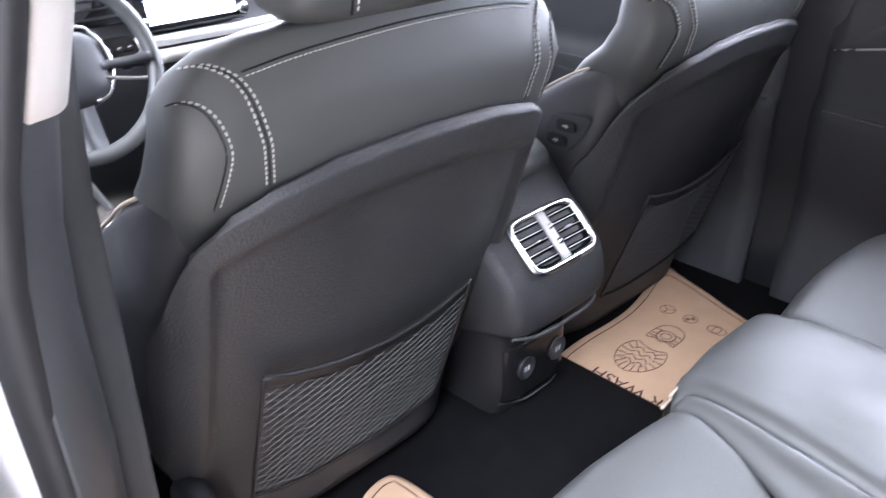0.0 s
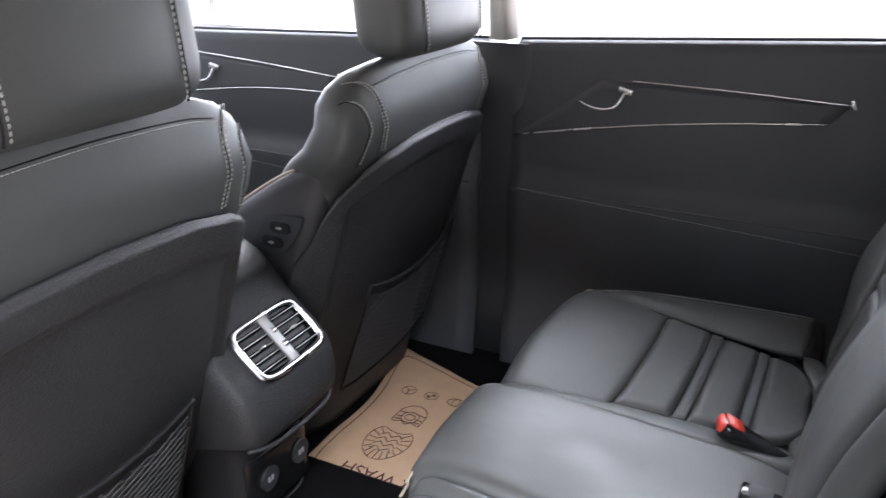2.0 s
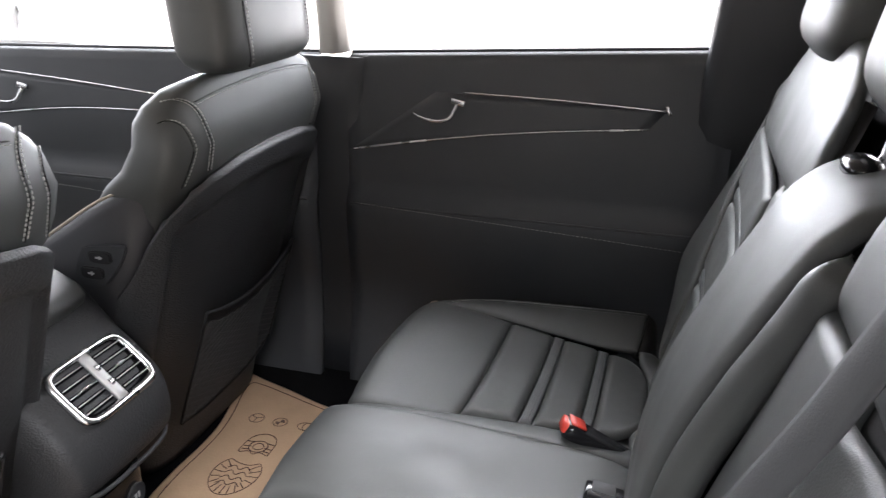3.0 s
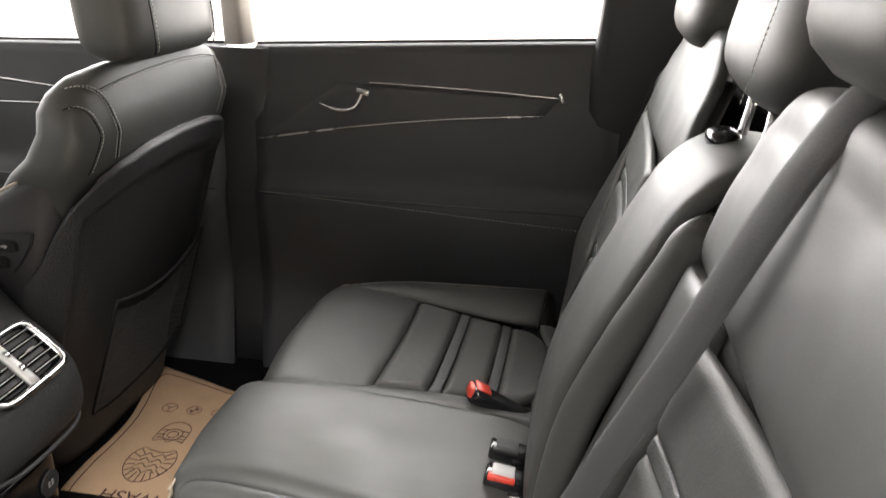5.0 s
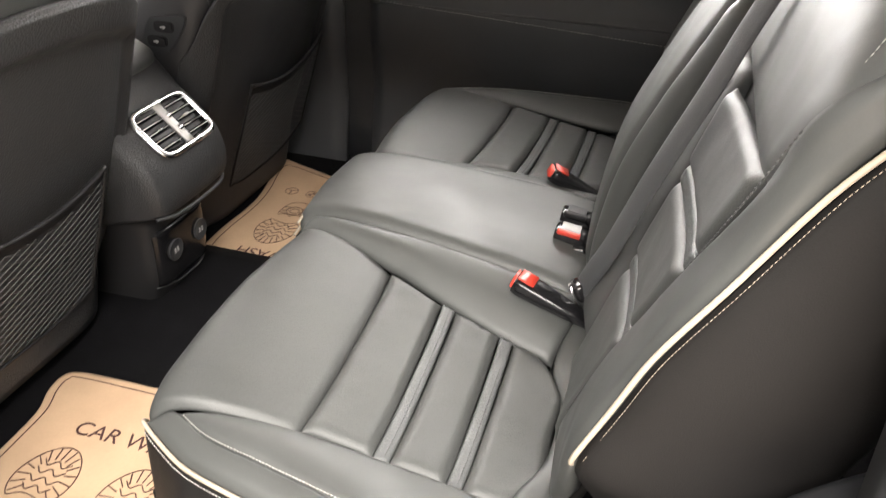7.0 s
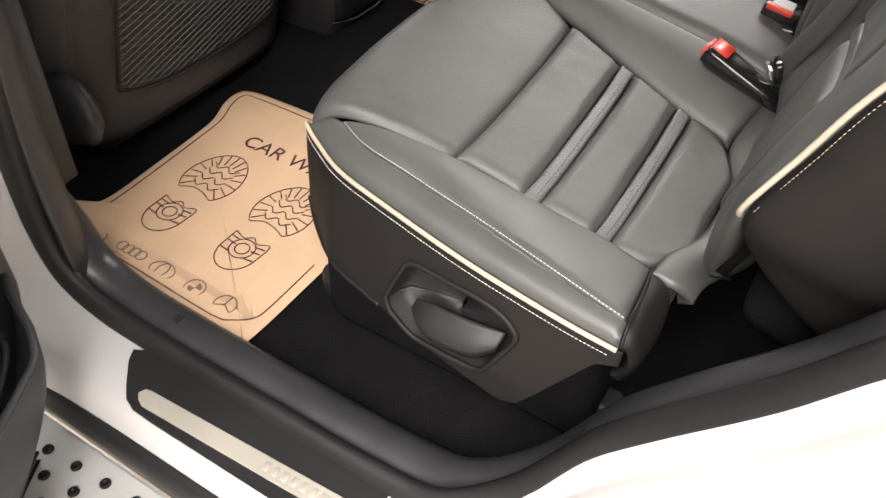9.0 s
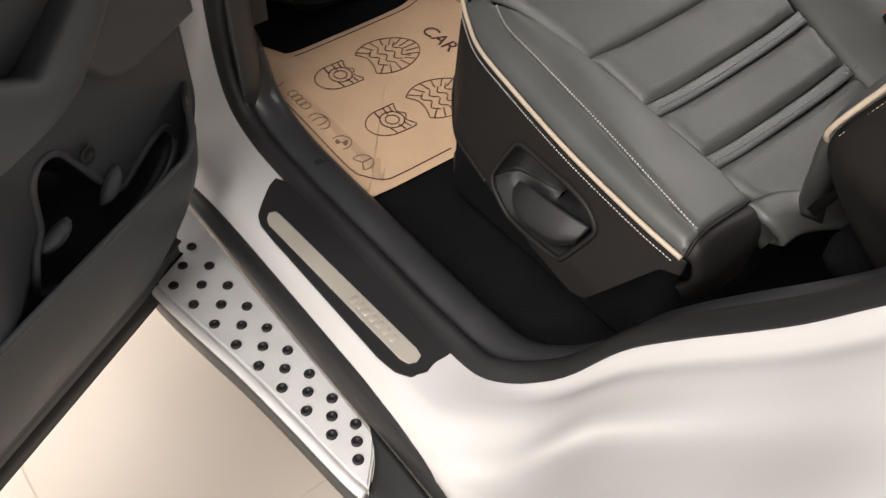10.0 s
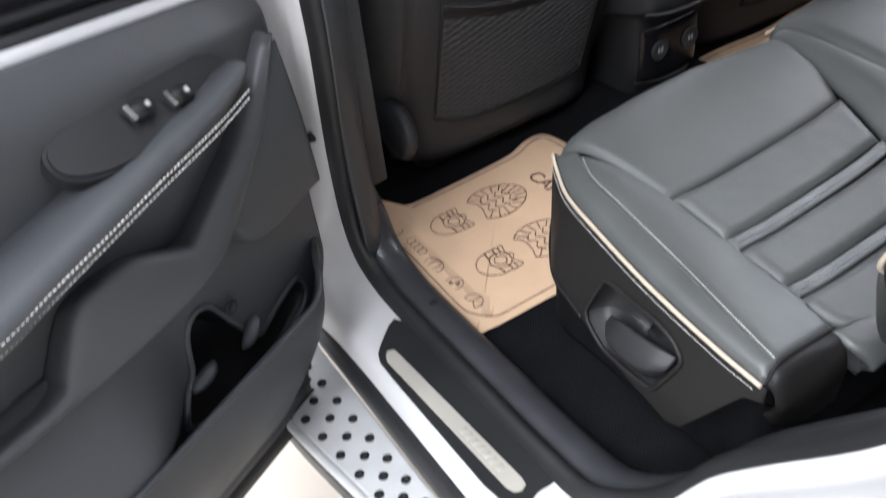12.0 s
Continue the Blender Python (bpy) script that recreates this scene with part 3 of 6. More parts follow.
# ---- far doors ----
def far_door(name, y0, y1, tip_y, tip_z, low_y, low_z, top_y, top_z, grip_y, grip_z, label):
    door = thing(name, label, "car door", (0.72, (y0 + y1) / 2, 0.42))
    belt = lambda y: 1.150 + (0.267 - y) * (0.055 if y < 0.3 else 0.03)
    rows = []
    for y in np.linspace(y0, y1, 26):
        col = []
        top = belt(y)
        for q in np.linspace(0, 1, 40):
            z = 0.40 + (top - 0.40) * q
            x = 0.712 + 0.018 * smooth(0.95, 1.16, z)
            x -= 0.022 * smooth(0.60, 0.84, z) * (1 - smooth(0.845, 0.885, z))
            x -= 0.030 * (1 - smooth(0.42, 0.66, z))
            col.append((x, y, z))
        col.append((0.745, y, top + 0.006))
        col.append((0.765, y, top + 0.002))
        rows.append(col)
    sheet("trim_panel", np.array(rows), SOFT_TRIM, door, (-1, 0, 0), 0.02)
    sheet("outer_panel", np.array([[(0.90 - 0.10 * smooth(0.8, 1.14, z), y, z) for z in np.linspace(0.34, 1.14, 12)] for y in np.linspace(y0 + 0.05, y1 - 0.05, 10)]), PAINT, door, (1, 0, 0), 0.012, "white painted outer skin")
    on = lambda y, z, d=0.0: (0.712 + 0.018 * smooth(0.95, 1.16, z) - 0.002 - d, y, z)
    wedge = [[on(low_y, low_z), on((low_y + tip_y) / 2, (low_z + tip_z) / 2 - 0.008), on(tip_y + 0.03, tip_z - 0.036)],
             [on(top_y + 0.06, top_z - 0.002), on((top_y + tip_y) / 2, (top_z + tip_z) / 2 - 0.003), on(tip_y, tip_z)]]
    sheet("decor_inlay", dense(wedge, 8, 16), SOFT_TRIM, door, (-1, 0, 0), 0.002, "dark grained inlay")
    lower = [on(low_y + (tip_y + 0.03 - low_y) * q, low_z + (tip_z - 0.036 - low_z) * q + 0.010 * math.sin(math.pi * q), 0.001) for q in (0, 0.25, 0.5, 0.75, 1)]
    tube("lower_chrome_strip", lower, 0.0019, CHROME, door, 30, 6, label="thin chrome strip")
    tube("upper_chrome_strip", [on(top_y, top_z, 0.001), on((top_y + tip_y) / 2, (top_z + tip_z) / 2 + 0.002, 0.001), on(tip_y, tip_z, 0.001)], 0.0022, CHROME, door, 30, 6, label="thin chrome strip")
    block("strip_tip", (0.006, 0.008, 0.020), on(tip_y - 0.002, tip_z + 0.001, 0.001), CHROME, door, (-25, 0, 0), 0.002)
    thing_cup(door, on, grip_y, grip_z)
    stitching(door, [[(0.688, y, 0.853 - 0.05 * (y0 - y)) for y in np.linspace(y0 - 0.02, y1 + 0.05, 8)]], 0.009, 0.005, 0.0006, name="armrest_stitching")
    tube("armrest_piping", [(0.691, y, 0.848) for y in np.linspace(y0 - 0.01, y1 + 0.02, 6)], 0.003, SOFT_TRIM, door, 20, 6)
    tube("belt_seal", [(0.752, y, belt(y) + 0.006) for y in np.linspace(y0, y1, 8)], 0.006, RUBBER, door, 20, 6)
    return door


def thing_cup(door, on, y, z):
    sheet("handle_cup", np.array([[on(y + 0.05 - 0.11 * s, z - 0.022 + 0.044 * t, -0.001 - 0.010 * math.sin(math.pi * s) * math.sin(math.pi * t)) for s in np.linspace(0, 1, 10)] for t in np.linspace(0, 1, 8)]), GLOSS_BLACK, door, (-1, 0, 0), 0.003)
    tube("release_lever", [on(y + 0.092, z - 0.016, 0.006), on(y + 0.07, z - 0.024, 0.012), on(y + 0.04, z - 0.028, 0.014), on(y + 0.015, z - 0.022, 0.012), on(y + 0.004, z - 0.006, 0.009), on(y, z + 0.006, 0.006)], 0.0036, CHROME, door, 24, 8, label="chrome release lever", scale=(0.5, 0.9, 1, 1.1, 1.2, 1))
    return block("lever_base", (0.008, 0.030, 0.013), on(y - 0.002, z + 0.010, 0.006), CHROME, door, (12, 0, 0), 0.003)


far_door("far_rear_door", 0.262, -0.50, -0.378, 1.082, 0.255, 0.963, 0.015, 1.093, 0.028, 1.064, "closed black-trimmed rear door with chrome strips")
far_door("far_front_door", 1.60, 0.335, 0.700, 1.046, 1.18, 0.974, 1.14, 1.078, 1.073, 1.036, "closed black-trimmed front door with chrome strips")
# near front door, closed
near_front = thing("near_front_door", "closed black-trimmed driver's door", "car door", (-0.72, 0.9, 0.42))
sheet("trim_panel", np.array([[(-0.715 - 0.02 * smooth(0.9, 1.15, z) + 0.05 * smooth(0.6, 0.84, z) * (1 - smooth(0.85, 0.9, z)), y, z) for z in np.linspace(0.40, 1.15, 24)] for y in np.linspace(0.47, 1.6, 16)]), SOFT_TRIM, near_front, (1, 0, 0), 0.05)
sheet("outer_panel", np.array([[(-0.90 + 0.10 * smooth(0.8, 1.15, z) + 0.02 * (1 - smooth(0.36, 0.5, z)), y, z) for z in np.linspace(0.36, 1.16, 20)] for y in np.linspace(0.36, 1.6, 16)]), PAINT, near_front, (-1, 0, 0), 0.012)
# mirror outside the far front window
mirror = thing("door_mirror", "white wing mirror outside the far front window", "wing mirror", (0.90, 1.28, 1.08))
rings_ = []
for k, s in zip(np.linspace(0, 1, 9), (0.55, 0.86, 0.97, 1.0, 1.0, 0.97, 0.88, 0.68, 0.35)):
    rings_.append([(0.965 + x * s, 1.22 + 0.12 * k, 1.155 + z * s) for x, z in squircle(0.105, 0.085, 28, 3)])
loft("housing", rings_, PAINT, mirror)
sheet("mirror_glass", np.array([[(0.965 + x, 1.214, 1.155 + z) for x in np.linspace(-0.08, 0.08, 6)] for z in np.linspace(-0.06, 0.06, 6)]), CHROME, mirror, (0, -1, 0), 0.004)
block("foot", (0.14, 0.06, 0.035), (0.84, 1.27, 1.10), RUBBER, mirror, (0, -10, 0), 0.01)


# ---- the open rear door ----
HINGE, SWING = Vector((-0.86, 0.30, 0.0)), radians(62)
ALONG, INWARD = Vector((-math.sin(SWING), -math.cos(SWING), 0)), Vector((math.cos(SWING), -math.sin(SWING), 0))


def D(u, w, z):
    return tuple(HINGE + ALONG * u + INWARD * w + Vector((0, 0, z)))


def u_in(u, z):
    """The door's front edge runs back towards its rounded lower corner."""
    u0 = 0.012 + 0.105 * (1 - smooth(0.35, 0.56, z))
    return u0 + u * (1.02 - u0) / 1.02


open_door = thing("open_rear_door", "open white rear door with charcoal inner trim and map pocket", "car door", D(0.3, 0, 0.34))
FACE = tuple(INWARD)
belt_z = lambda u: 0.965 + 0.135 * u - 0.05 * max(u - 0.35, 0)
# white shell
shell_rows = []
for u in np.linspace(0.0, 1.02, 30):
    shell_rows.append([D(u_in(u, z) - 0.008, w, z) for w, z in ((0.030, 0.325), (0.022, 0.318), (-0.03, 0.325), (-0.055, 0.38), (-0.065, 0.60), (-0.055, 0.85), (-0.025, 0.95), (0.0, belt_z(u) - 0.004), (0.024, belt_z(u) + 0.003), (0.031, belt_z(u) + 0.005), (0.038, belt_z(u) + 0.003), (0.040, belt_z(u) - 0.004), (0.040, belt_z(u) - 0.016))])
sheet("shell", np.array(shell_rows), PAINT, open_door, tuple(-INWARD), 0.006, "white painted outer skin")
sheet("front_edge", np.array([[D(u_in(0, z) - 0.006, w, z) for w in np.linspace(-0.05, 0.045, 5)] for z in np.linspace(0.36, 1.02, 12)]), PAINT, open_door, tuple(-ALONG), 0.006)
sheet("privacy_glass", np.array([[D(u, 0.016 + 0.02 * (z - 1.0), z) for z in np.linspace(belt_z(u) - 0.01, 1.45, 8)] for u in np.linspace(0.03, 0.95, 12)]), GLOSS_BLACK, open_door, FACE, 0.004, "dark privacy glass")
tube("window_frame", [D(0.02, 0.004, 1.0), D(0.02, 0.02, 1.20), D(0.06, 0.03, 1.45), D(0.2, 0.035, 1.50), D(0.8, 0.035, 1.49)], 0.016, RUBBER, open_door, 30, 8)
sweep("lower_seal", [D(u_in(u, 0.35) - 0.004, 0.040, 0.322) for u in np.linspace(0.0, 1.0, 8)], [(-0.016, -0.020), (0.012, -0.024), (0.016, -0.010), (0.014, 0.014), (-0.014, 0.014), (-0.018, 0.0)], RUBBER, open_door, 30, label="black rubber lower seal")
tube("weatherstrip", [D(u, 0.016, belt_z(u) + 0.004) for u in np.linspace(0.02, 1.0, 9)], 0.010, RUBBER, open_door, 20, 6)


def door_w(u, z):
    w = 0.052 + 0.010 * smooth(0.60, 0.95, z) * smooth(-0.02, 0.10, u)
    w -= 0.020 * smooth(0.93, 1.0, z)
    w += 0.070 * smooth(0.285, 0.43, u) * (1 - smooth(0.565, 0.74, z)) * smooth(0.47, 0.555, z)
    return w


HOLE = spline([(u, z, 0) for u, z in ((0.285, 0.614), (0.274, 0.630), (0.258, 0.636), (0.238, 0.627), (0.222, 0.597), (0.200, 0.551), (0.178, 0.521), (0.153, 0.527), (0.114, 0.541), (0.082, 0.545), (0.070, 0.520), (0.09, 0.490), (0.17, 0.462), (0.27, 0.462), (0.330, 0.490), (0.340, 0.525), (0.327, 0.548), (0.300, 0.562), (0.292, 0.588))], 120, True)[:, :2]


def in_hole(p):
    q = Vector(p) - HINGE
    u, z = q.dot(ALONG), q.z
    odd = False
    for (a, b), (c, d) in zip(HOLE, np.roll(HOLE, -1, 0)):
        if (b > z) != (d > z) and u < a + (c - a) * (z - b) / (d - b):
            odd = not odd
    return odd


sheet("trim_panel", np.array([[D(u_in(u, z), door_w(u, z), z + (belt_z(u) - 0.990) * smooth(0.86, 0.986, z)) for z in np.linspace(0.338, 0.986, 112)] for u in np.concatenate([np.linspace(0.0, 0.38, 68), np.linspace(0.39, 1.01, 40)])]), SOFT_TRIM, open_door, FACE, 0.004, "charcoal moulded inner trim", gap=in_hole)
hole_c = HOLE.mean(axis=0)
ring_at = lambda q, w, out=0.0: [D(hole_c[0] + (u - hole_c[0]) * q, w * (1 - out) + (door_w(u, z) - 0.003) * out, hole_c[1] + (z - hole_c[1]) * q) for u, z in list(HOLE) + [HOLE[0]]]
sheet("bottle_well", np.array([ring_at(1.02, 0.05, 1), ring_at(0.99, 0.045, 0.9), ring_at(0.97, 0.03, 0.4), ring_at(0.9, -0.01), ring_at(0.6, -0.026), ring_at(0.02, -0.03)]), RUBBER, open_door, FACE, 0.002, "dark bottle well and map slot")
sweep("well_rim", [D(u, door_w(u, z) + 0.0005, z) for u, z in HOLE], ring(0.0045, 8), SOFT_TRIM, open_door, 160, True, "rounded rim of the well")
for u, z, a in ((0.199, 0.549, 40), (0.291, 0.552, 10)):
    saddle = [[D(u + 0.026 * r * math.cos(t) * math.cos(radians(a)) - 0.010 * r * math.sin(t) * math.sin(radians(a)), 0.060 + 0.016 * math.sqrt(max(1 - r * r, 0)), z - 0.026 * r * math.cos(t) * math.sin(radians(a)) - 0.010 * r * math.sin(t) * math.cos(radians(a))) for t in np.linspace(0, 2 * math.pi, 19)] for r in (1.0, 0.9, 0.7, 0.4, 0.03)]
    sheet("saddle", np.array(saddle), SOFT_TRIM, open_door, FACE, 0.002)

# lower bulge with its lip: the map pocket
LIP = 0.562
lip_z = lambda u: LIP + 0.016 * (1 - smooth(0.06, 0.17, u))


def pocket_w(u, z):
    q = (z - 0.365) / (LIP - 0.365)
    ends = smooth(0.030, 0.15, u)
    return 0.054 + (0.010 + 0.066 * math.sin(min(max(q, 0), 1) * math.pi / 2) ** 0.8) * ends


pocket = sheet("map_pocket", np.array([[D(u_in(u - 0.03, z), pocket_w(u, z), z) for z in np.concatenate([np.linspace(0.344, 0.545, 20), np.linspace(0.551, lip_z(u), 4)])] for u in np.concatenate([np.linspace(0.045, 0.40, 36), np.linspace(0.42, 1.0, 20)])]), PLASTIC, open_door, FACE, 0.007, "charcoal plastic map pocket wall")
tube("lip", [D(u_in(u - 0.03, lip_z(u)), pocket_w(u, lip_z(u)) - 0.0035, lip_z(u)) for u in np.linspace(0.047, 1.0, 30)], 0.0048, PLASTIC, pocket, 60, 8, label="rounded pocket lip")
sheet("pocket_floor", np.array([[D(u, w, 0.405) for w in (0.05, 0.07, 0.085)] for u in np.linspace(0.14, 0.39, 8)]), RUBBER, open_door, (0, 0, 1), 0.004)
lathe("screw_boss", [(0.011, 0), (0.0105, 0.003), (0.007, 0.0035), (0.006, 0.001)], (0, 0, 0), RUBBER, open_door, "x", 16).matrix_basis = Matrix.Translation(D(0.217, 0.066, 0.613)) @ Matrix.Rotation(math.atan2(INWARD.y, INWARD.x), 4, "Z")

# curved blade that sweeps down from the window corner round the armrest
blade_edges = (((0.043, 0.911), (0.112, 0.847), (0.160, 0.812), (0.203, 0.786), (0.245, 0.762), (0.264, 0.757), (0.285, 0.768), (0.327, 0.789), (0.380, 0.793), (0.413, 0.784), (0.450, 0.740), (0.472, 0.721), (0.56, 0.720), (0.9, 0.745)),
               ((0.034, 0.905), (0.090, 0.835), (0.135, 0.795), (0.175, 0.762), (0.217, 0.730), (0.245, 0.719), (0.270, 0.714), (0.310, 0.710), (0.365, 0.707), (0.400, 0.706), (0.440, 0.706), (0.481, 0.706), (0.56, 0.708), (0.9, 0.735)))
out_w = (0.080, 0.094, 0.100, 0.104, 0.107, 0.109, 0.110, 0.110, 0.109, 0.108, 0.107, 0.106, 0.102, 0.09)
rows = [[D(u, w - d, z + dz) for (u, z), w in zip(blade_edges[k], out_w)] for k, d, dz in ((0, 0.050, -0.012), (0, 0.012, 0.0))]
rows.append([D((a[0] + b[0]) / 2, w + 0.001, (a[1] + b[1]) / 2) for a, b, w in zip(*blade_edges, out_w)])
rows += [[D(u, w - d, z + dz) for (u, z), w in zip(blade_edges[1], out_w)] for d, dz in ((0.001, 0.002), (0.010, -0.003), (0.050, 0.012))]
sheet("blade", dense(rows, 34, 60), SOFT_TRIM, open_door, FACE, 0.004, "curved trim blade")
# lower face under the blade
corner = [[D(u, 0.060, z) for u, z in ((0.012, 0.672), (0.06, 0.668), (0.105, 0.664), (0.140, 0.668), (0.168, 0.682), (0.190, 0.714))],
          [D(u, 0.078, z) for u, z in ((0.014, 0.680), (0.06, 0.677), (0.104, 0.673), (0.137, 0.676), (0.162, 0.688), (0.184, 0.718))],
          [D(u, 0.082, z) for u, z in ((0.016, 0.70), (0.06, 0.70), (0.10, 0.70), (0.135, 0.705), (0.158, 0.715), (0.180, 0.730))],
          [D(u, 0.080, z) for u, z in ((0.020, 0.80), (0.055, 0.79), (0.085, 0.78), (0.115, 0.77), (0.14, 0.765), (0.165, 0.757))],
          [D(u, 0.074, z) for u, z in ((0.026, 0.895), (0.055, 0.862), (0.080, 0.835), (0.105, 0.812), (0.135, 0.785), (0.160, 0.765))]]
sheet("corner_panel", dense(corner, 24, 24), SOFT_TRIM, open_door, FACE, 0.012, "textured corner panel")
# armrest
arm = [D(0.118, 0.104, 0.912), D(0.14, 0.108, 0.905), D(0.20, 0.110, 0.893), D(0.29, 0.112, 0.882), D(0.37, 0.113, 0.870), D(0.444, 0.113, 0.859), D(0.51, 0.113, 0.848), D(0.66, 0.110, 0.832), D(0.92, 0.09, 0.80)]
armrest = sweep("armrest", arm, [(0.055, -0.024), (0.012, -0.028), (-0.010, -0.026), (-0.019, -0.016), (-0.021, -0.004), (-0.016, 0.006), (-0.004, 0.012), (0.015, 0.014), (0.055, 0.010)], SOFT_TRIM, open_door, 60, label="padded armrest with double stitching", scale=(0.30, 0.50, 0.78, 0.95, 1.05, 1.1, 1.0, 0.6))
stitching(armrest, [[tuple(np.array(p) + np.array(INWARD) * dw + np.array((0, 0, dz))) for p in arm[1:-1]] for dw, dz in ((0.0222, -0.008), (0.0190, -0.0185))], 0.0056, 0.0042, 0.0013)
# switch pod
pod_to = Matrix.Translation(D(0.238, 0.082, 0.914)) @ Matrix((( -ALONG.x, INWARD.x, 0, 0), (-ALONG.y, INWARD.y, 0, 0), (0, 0, 1, 0), (0, 0, 0, 1))) @ pose(0, 0, 0, -42, 3, 0)
pod = plate("switch_pod", [(x, y) for x, y in squircle(0.125, 0.040, 40, 2.5)], -0.02, 0.0, RUBBER, open_door, "dark oval switch pod", bevel=0.004, to=pod_to)
for k, (x, y) in enumerate(((0.038, 0.004), (-0.010, -0.004))):
    bm = bmesh.new()
    bmesh.ops.create_cube(bm, size=1)
    for v in bm.verts:
        v.co = Vector((v.co.x * 0.026, v.co.y * 0.020, v.co.z * 0.010 + 0.004 + (0.004 if v.co.x < 0 else 0)))
    bmesh.ops.bevel(bm, geom=bm.edges[:], offset=0.002, segments=2, affect="EDGES")
    bmesh.ops.transform(bm, matrix=pod_to @ pose(x, y, 0), verts=bm.verts)
    part("window_switch", bm, RUBBER, pod)
    plate("icon", [(-0.004, -0.003), (0.004, -0.003), (0.004, 0.003), (-0.004, 0.003)], 0.0, 0.0008, ICON, pod, "pale printed symbol", to=pod_to @ pose(x + 0.006, y, 0.0095))
    plate("switch_tip", [(-0.003, -0.009), (0.003, -0.009), (0.003, 0.009), (-0.003, 0.009)], 0.0, 0.005, CHROME, pod, to=pod_to @ pose(x - 0.016, y, 0.006))


# ---- rear seats ----
def yb(z):
    return -0.40 - 0.31 * (z - 0.66)


def interp(z, table):
    return float(np.interp(z, [a for a, _ in table], [b for _, b in table]))


STITCH_X = [(0.66, 0.420), (0.726, 0.432), (0.82, 0.455), (0.944, 0.518), (1.075, 0.583), (1.13, 0.604), (1.175, 0.618), (1.26, 0.598)]


def rear_seat(side, label, lift=0.0):
    """side -1: the seat by the open door; 1: its mirror image."""
    s = lambda x, y, z: (-side * x, y, z) if side > 0 else (x, y, z)
    S = lambda rows: [[s(*p) for p in r] for r in rows]
    seat = thing("outer_seat", label, "seat", s(-0.42, -0.2, 0.44), group="rear seats")
    up = (0, 0, 1)
    # the top panels of the cushion, front to back
    pad("front_panel", S([[(-0.566, 0.040, 0.672), (-0.525, 0.054, 0.672), (-0.45, 0.063, 0.674), (-0.30, 0.066, 0.682), (-0.17, 0.054, 0.690)],
                          [(-0.558, 0.026, 0.699), (-0.525, 0.041, 0.703), (-0.45, 0.050, 0.707), (-0.30, 0.053, 0.711), (-0.140, 0.036, 0.711)],
                          [(-0.550, -0.004, 0.709), (-0.525, 0.010, 0.715), (-0.45, 0.018, 0.719), (-0.30, 0.020, 0.721), (-0.140, 0.006, 0.718)],
                          [(-0.541, -0.055, 0.708), (-0.515, -0.055, 0.710), (-0.45, -0.055, 0.713), (-0.30, -0.055, 0.709), (-0.155, -0.055, 0.708)],
                          [(-0.532, -0.138, 0.699), (-0.51, -0.138, 0.695), (-0.45, -0.136, 0.692), (-0.30, -0.128, 0.688), (-0.185, -0.118, 0.689)]]), PERFORATED, seat, up, 0.004, 0.018, 0.005, nu=40, nv=44)
    ins = [(-0.136, -0.222), (-0.220, -0.240), (-0.238, -0.306), (-0.304, -0.323), (-0.321, -0.402)]
    outx = lambda y: -0.530
    inx = lambda y: interp(-y, [(0.12, -0.186), (0.20, -0.216), (0.30, -0.246), (0.38, -0.266), (0.42, -0.280)])
    zt = lambda y: 0.691 + 0.19 * (y + 0.13)
    names = ("insert_panel", "strip", "insert_panel", "strip", "insert_panel")
    for k, ((ya, yz), nm) in enumerate(zip(ins, names)):
        strip = nm == "strip"
        rows = []
        for y in np.linspace(ya, yz, 5):
            pinch = 0.055 * (max(0, (-y - 0.345) / 0.057) ** 2.2 if k == 4 else 0)
            cols = []
            for q in np.linspace(0, 1, 7):
                x = (outx(y) + pinch) * (1 - q) + (inx(y) - pinch) * q
                cols.append((x, y + 0.016 * q * (1 - 0.2 * k), zt(y) + 0.009 * abs(2 * q - 1) ** 3))
            rows.append(cols)
        pad(nm, S(rows), PALE_STRIP if strip else PERFORATED, seat, up, 0.002 if strip else 0.0065, 0.004 if strip else 0.017, 0.002 if strip else 0.0055, nu=10 if strip else 26, nv=46, wrinkle=0.0001 if strip else 0.0004)
        if strip:
            mid = [s(-0.524 + 0.30 * q, (ya + yz) / 2 - 0.003 + 0.016 * q * (1 - 0.2 * k), zt((ya + yz) / 2) + 0.0024 + 0.009 * abs(2 * q - 1) ** 3) for q in np.linspace(0, 1, 7)]
            stitching(seat, [mid], 0.0046, 0.0032, 0.0006, DARK_THREAD, "strip_stitching")
    sheet("cushion_cover", dense(S([[(x, y, 0.690 + 0.27 * (y + 0.13) - 0.010) for x in (-0.515, -0.40, -0.28, -0.20)] for y in (-0.12, -0.22, -0.31, -0.40)]), 8, 8), LEATHER, seat, up, 0.01)
    # outer bolster: flat top panel, narrow band, piping
    pad("outer_bolster", S([[(-0.553, 0.002, 0.7045), (-0.556, 0.000, 0.7055), (-0.558, -0.002, 0.7065)],
                            [(-0.540, -0.050, 0.706), (-0.562, -0.051, 0.711), (-0.582, -0.053, 0.708)],
                            [(-0.532, -0.130, 0.700), (-0.566, -0.127, 0.710), (-0.597, -0.124, 0.708)],
                            [(-0.530, -0.235, 0.685), (-0.574, -0.232, 0.699), (-0.616, -0.230, 0.704)],
                            [(-0.531, -0.325, 0.673), (-0.586, -0.327, 0.689), (-0.635, -0.328, 0.699)],
                            [(-0.540, -0.375, 0.668), (-0.595, -0.381, 0.683), (-0.645, -0.385, 0.695)]]), LEATHER, seat, up, 0.0022, 0.012, 0.003, nu=50, nv=22, wrinkle=0.0002, label="smooth leather bolster")
